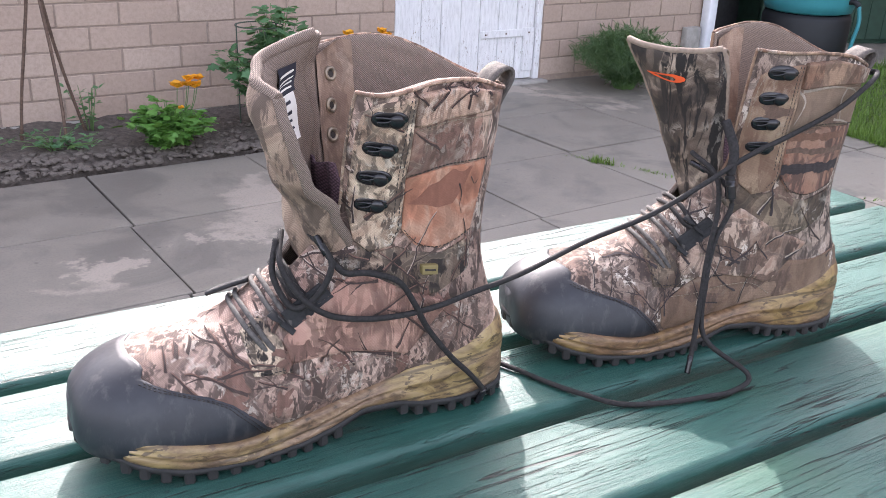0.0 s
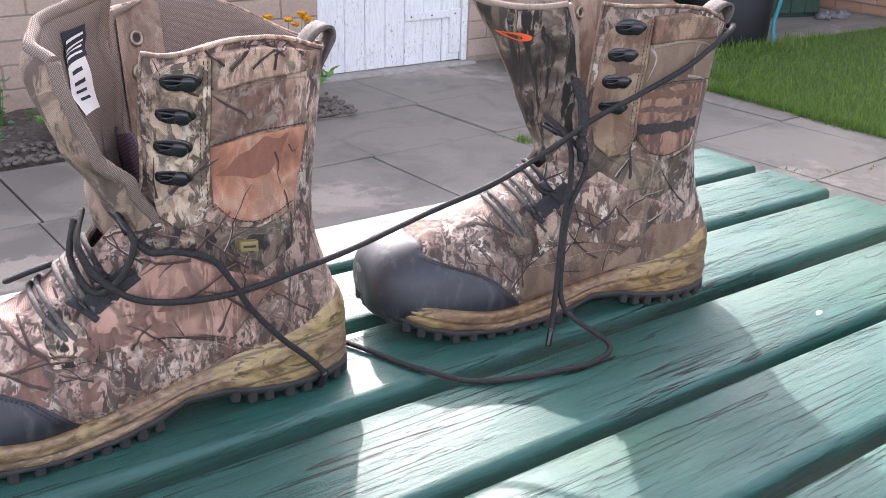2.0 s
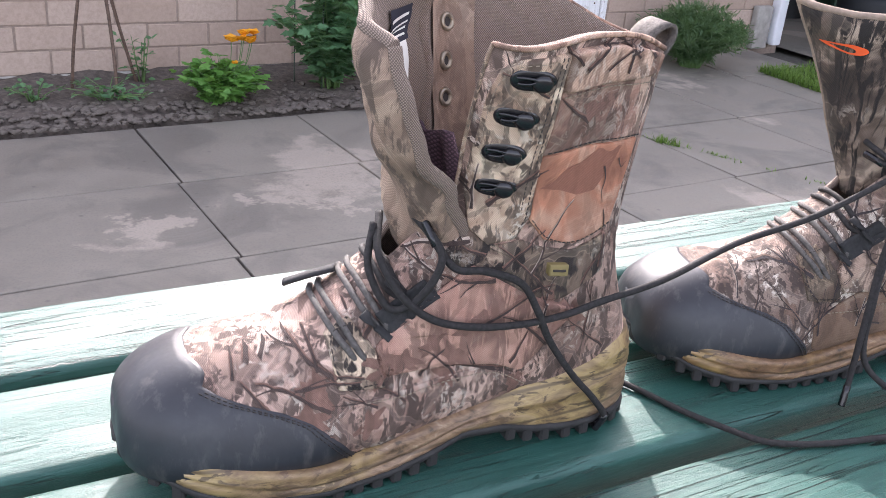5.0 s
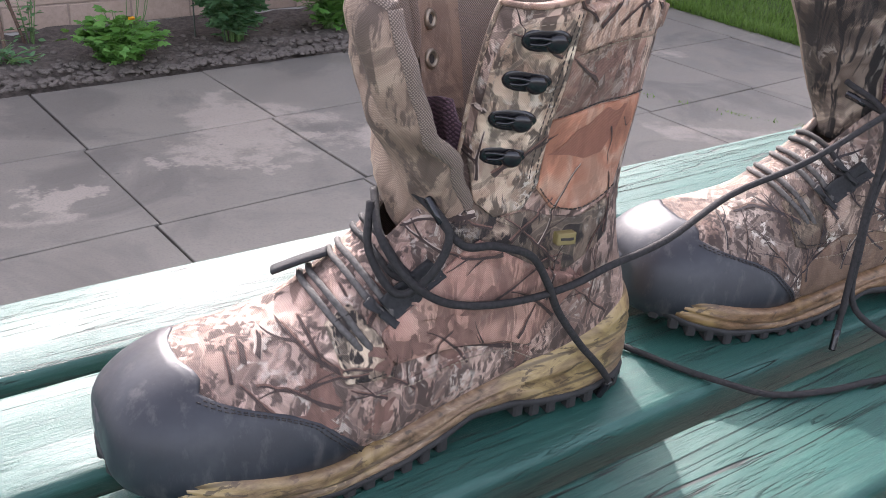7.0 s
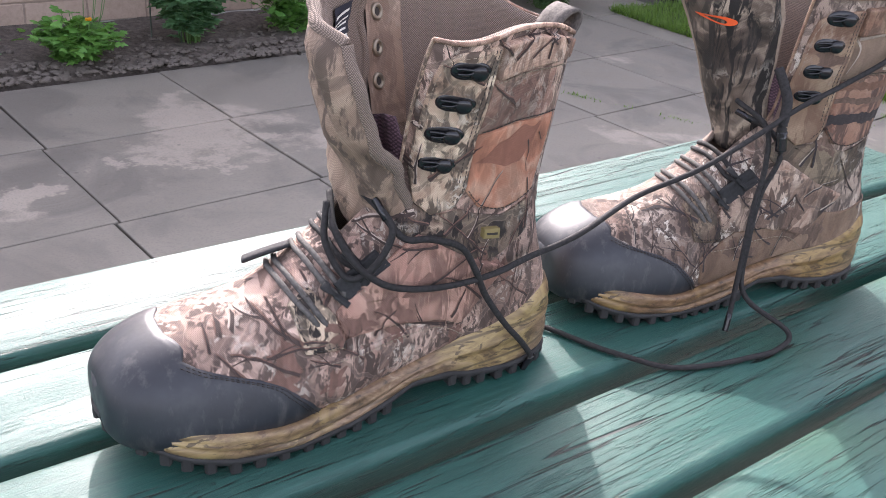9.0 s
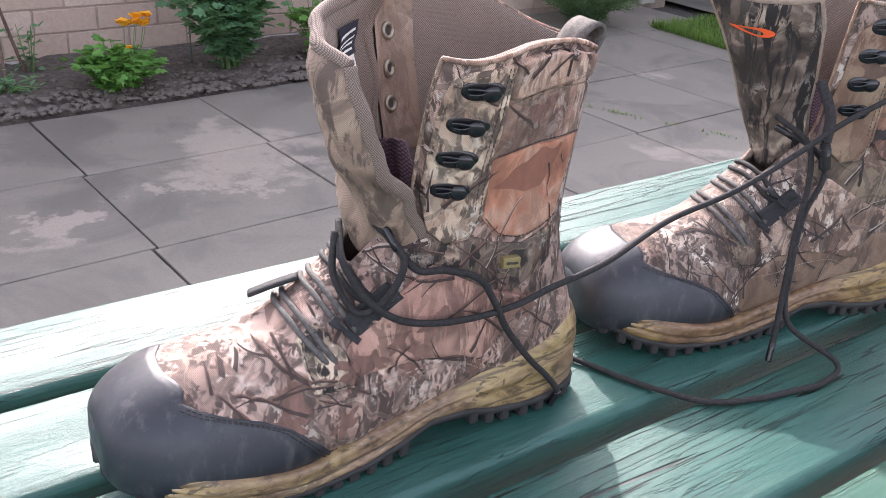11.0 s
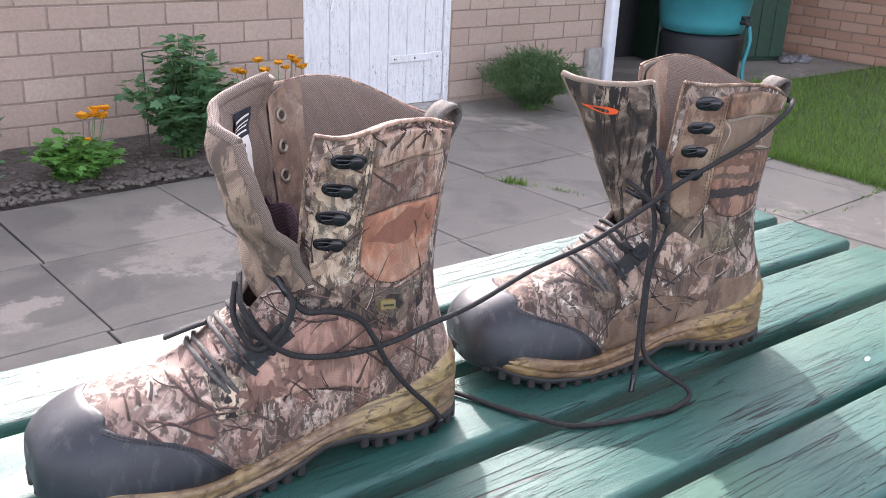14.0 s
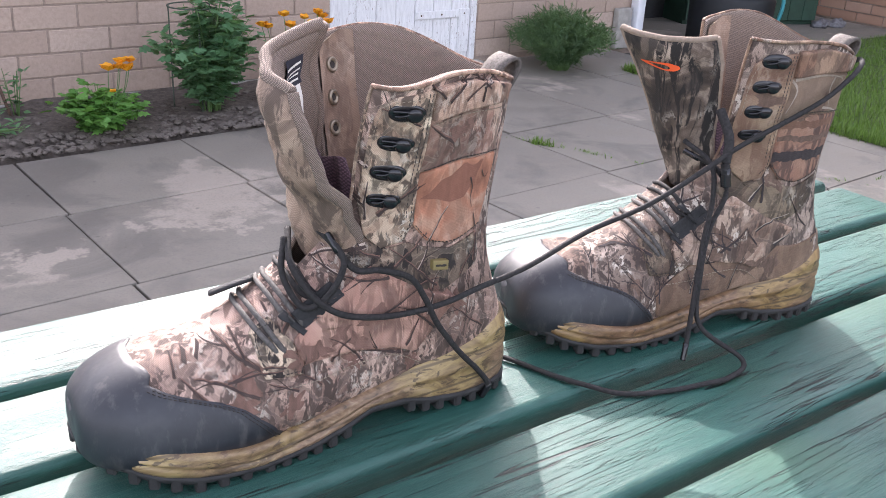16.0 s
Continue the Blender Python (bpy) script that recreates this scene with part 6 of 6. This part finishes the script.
def plant(name, label, category, at, stems, height, spread, leaf_len, leaf_w, mat, leaves, lobes, seed, upright=0.5, dome=True):
    rng = random.Random(seed)
    p = thing(name, label, category, Matrix.Translation(at))
    stem_bm, leaf_bm = bmesh.new(), bmesh.new()
    for k in range(stems):
        a = rng.uniform(0, 6.283)
        rr = spread * math.sqrt(rng.random())
        h = height * (rng.uniform(0.75, 1.05) * (1 - (0.45 * (rr / spread) ** 2 if dome else 0.15)))
        tip = Vector((math.cos(a) * rr, math.sin(a) * rr, h))
        mid = Vector((tip.x * (0.35 if dome else 0.6), tip.y * (0.35 if dome else 0.6), h * 0.55))
        base = Vector((tip.x * 0.15, tip.y * 0.15, -0.02))
        tube(stem_bm, [tuple(base), tuple(mid), tuple(tip)], 0.0028, 5, 7, taper=lambda f: 1 - 0.6 * f)
        for j in range(leaves):
            f = rng.uniform(0.15, 1.0) ** (0.75 if dome else 1.0)
            q = base.lerp(mid, f / 0.55) if f < 0.55 else mid.lerp(tip, (f - 0.55) / 0.45)
            b = rng.uniform(0, 6.283)
            d = Vector((math.cos(b), math.sin(b), rng.uniform(-0.25, 0.75) * upright * 2))
            q = q + Vector((math.cos(b), math.sin(b), 0)) * rng.uniform(0, leaf_len * 0.6)
            leaf(leaf_bm, q, d, Vector((rng.uniform(-0.5, 0.5), rng.uniform(-0.5, 0.5), 1)), leaf_len * rng.uniform(0.6, 1.15), leaf_w * rng.uniform(0.7, 1.1), lobes)
    tagged(part("stem_cluster", stem_bm, M["stem"], p), kind="stuff")
    tagged(part("foliage", leaf_bm, mat, p, smooth=False), kind="stuff")
    return p


def poppies(owner, spots, seed):
    rng = random.Random(seed)
    for x, y, z, r in spots:
        bm = bmesh.new()
        tube(bm, [(x * 0.3, y * 0.3, 0.05), (x * 0.8, y * 0.8, z * 0.6), (x, y, z)], 0.0016, 5, 8)
        st = part("flower_stem", bm, M["stem"], owner)
        bm = bmesh.new()
        tilt = rng.uniform(0, 6.28)
        for k in range(5):
            a = tilt + k * 1.2566
            d = Vector((math.cos(a), math.sin(a), 1.1 + rng.uniform(-0.5, 0.5)))
            leaf(bm, Vector((x, y, z)), d, Vector((0, 0, 1)), r, r * 1.25)
        part("flower", bm, M["petal"], st, "orange poppy flower", smooth=False)


pp = plant("poppy_plant", "leafy green poppy plant with orange flowers", "plant", (0.985, 3.525, 0.02), 60, 0.185, 0.150, 0.046, 0.038, M["leaf"], 14, 3, 11)
poppies(pp, [(0.055, 0.06, 0.215, 0.040), (0.105, 0.07, 0.235, 0.036), (0.120, 0.05, 0.212, 0.040), (0.140, 0.07, 0.238, 0.030), (0.090, 0.05, 0.222, 0.030), (0.035, -0.05, 0.160, 0.018)], 3)
tp = plant("tall_plant", "tall blue-green leafy plant inside a wire ring", "plant", (1.45, 3.63, 0.02), 46, 0.50, 0.215, 0.060, 0.050, M["leaf_dull"], 26, 3, 12, 0.35)
p2 = plant("poppy_plant", "green poppy plant with orange flowers by the door", "plant", (1.90, 3.68, 0.02), 40, 0.25, 0.165, 0.050, 0.040, M["leaf"], 14, 3, 13)
poppies(p2, [(-0.18, 0.04, 0.315, 0.036), (-0.15, 0.05, 0.305, 0.034), (-0.075, 0.05, 0.350, 0.036), (-0.05, 0.04, 0.305, 0.038), (0.02, 0.05, 0.335, 0.030), (0.05, 0.04, 0.315, 0.030), (0.085, 0.05, 0.352, 0.034), (0.105, 0.05, 0.335, 0.036), (0.13, 0.04, 0.312, 0.038)], 6)
lav = plant("lavender_bush", "rounded grey-green lavender bush against the wall", "shrub", (3.49, 3.81, 0.0), 330, 0.33, 0.30, 0.045, 0.007, M["leaf_lav"], 30, 1, 14, 1.3)
wd = plant("weed_tuft", "small straggly weeds at the foot of the canes", "weed", (0.60, 3.62, 0.02), 16, 0.10, 0.16, 0.035, 0.02, M["leaf_dull"], 6, 1, 15)
wd2 = plant("weed_tuft", "low straggly weeds in the stony bed", "weed", (0.36, 3.66, 0.02), 10, 0.09, 0.12, 0.03, 0.018, M["leaf_dull"], 6, 1, 16)
wd3 = plant("weed_tuft", "small green weeds climbing a cane", "weed", (0.76, 3.86, 0.02), 8, 0.22, 0.08, 0.035, 0.024, M["leaf_dull"], 6, 1, 17, 0.5, False)

for a, b in (((0.501, 3.806, 0.0), (0.640, 3.675, 1.3)), ((0.628, 3.607, 0.0), (0.603, 3.945, 1.3)), ((0.739, 3.855, 0.0), (0.470, 3.674, 1.3))):
    bm = bmesh.new()
    f = [tuple(np.array(a) * (1 - k) + np.array(b) * k + np.array((0.008 * math.sin(9 * k + a[0] * 20), 0, 0))) for k in np.linspace(0, 1, 8)]
    tube(bm, f, 0.0062, 7, 24)
    tagged(part("plant_cane", bm, M["cane"]), "rusty brown garden cane pushed into the bed", "cane", "canes in the bed")
ring = thing("plant_support", "dark wire ring plant support", "plant support", Matrix.Translation((1.415, 3.70, 0.0)))
bm = bmesh.new()
tube(bm, [(0.094 * math.cos(a), 0.094 * math.sin(a), 0.437) for a in np.linspace(0, 2 * math.pi, 25)], 0.003, 6, 60)
part("ring", bm, M["wire"], ring)
for a in (0.4, 2.5, 4.6):
    bm = bmesh.new()
    tube(bm, [(0.094 * math.cos(a), 0.094 * math.sin(a), 0.437), (0.093 * math.cos(a), 0.093 * math.sin(a), 0.2), (0.092 * math.cos(a), 0.092 * math.sin(a), -0.02)], 0.003, 6)
    part("wire_leg", bm, M["wire"], ring)

# a pale petal fallen on the table
bm = bmesh.new()
leaf(bm, Vector((0, 0, 0.0)), Vector((1, 0.35, 0.1)), Vector((0, 0, 1)), 0.012, 0.005)
tagged(part("fallen_petal", bm, M["tag_white"]), "small white petal lying on the green plank", "petal").location = (0.872, 0.465, TABLE + 0.003)
bm = bmesh.new()
rng = random.Random(31)
for k in range(700):
    blade(bm, rng.uniform(4.55, 5.6), rng.gauss(3.56, 0.07), -0.01, rng.uniform(0.04, 0.10), 0.003, rng.uniform(0, 0.06), rng.uniform(0, 6.3))
tagged(part("long_grass", bm, M["grass"], smooth=False), "longer uncut grass along the lawn edge", "grass", kind="stuff")

# plain unseen wall, added beyond the boundary to screen low sky from the planks
bm = bmesh.new()
box(bm, 9.5, 9.8, -6.0, 11.0, -0.05, 5.5)
tagged(part("wall_neighbour", bm, M["red_brick"], smooth=False), "plain red brick wall, unseen, added to screen the low sky", "wall", kind="structure")
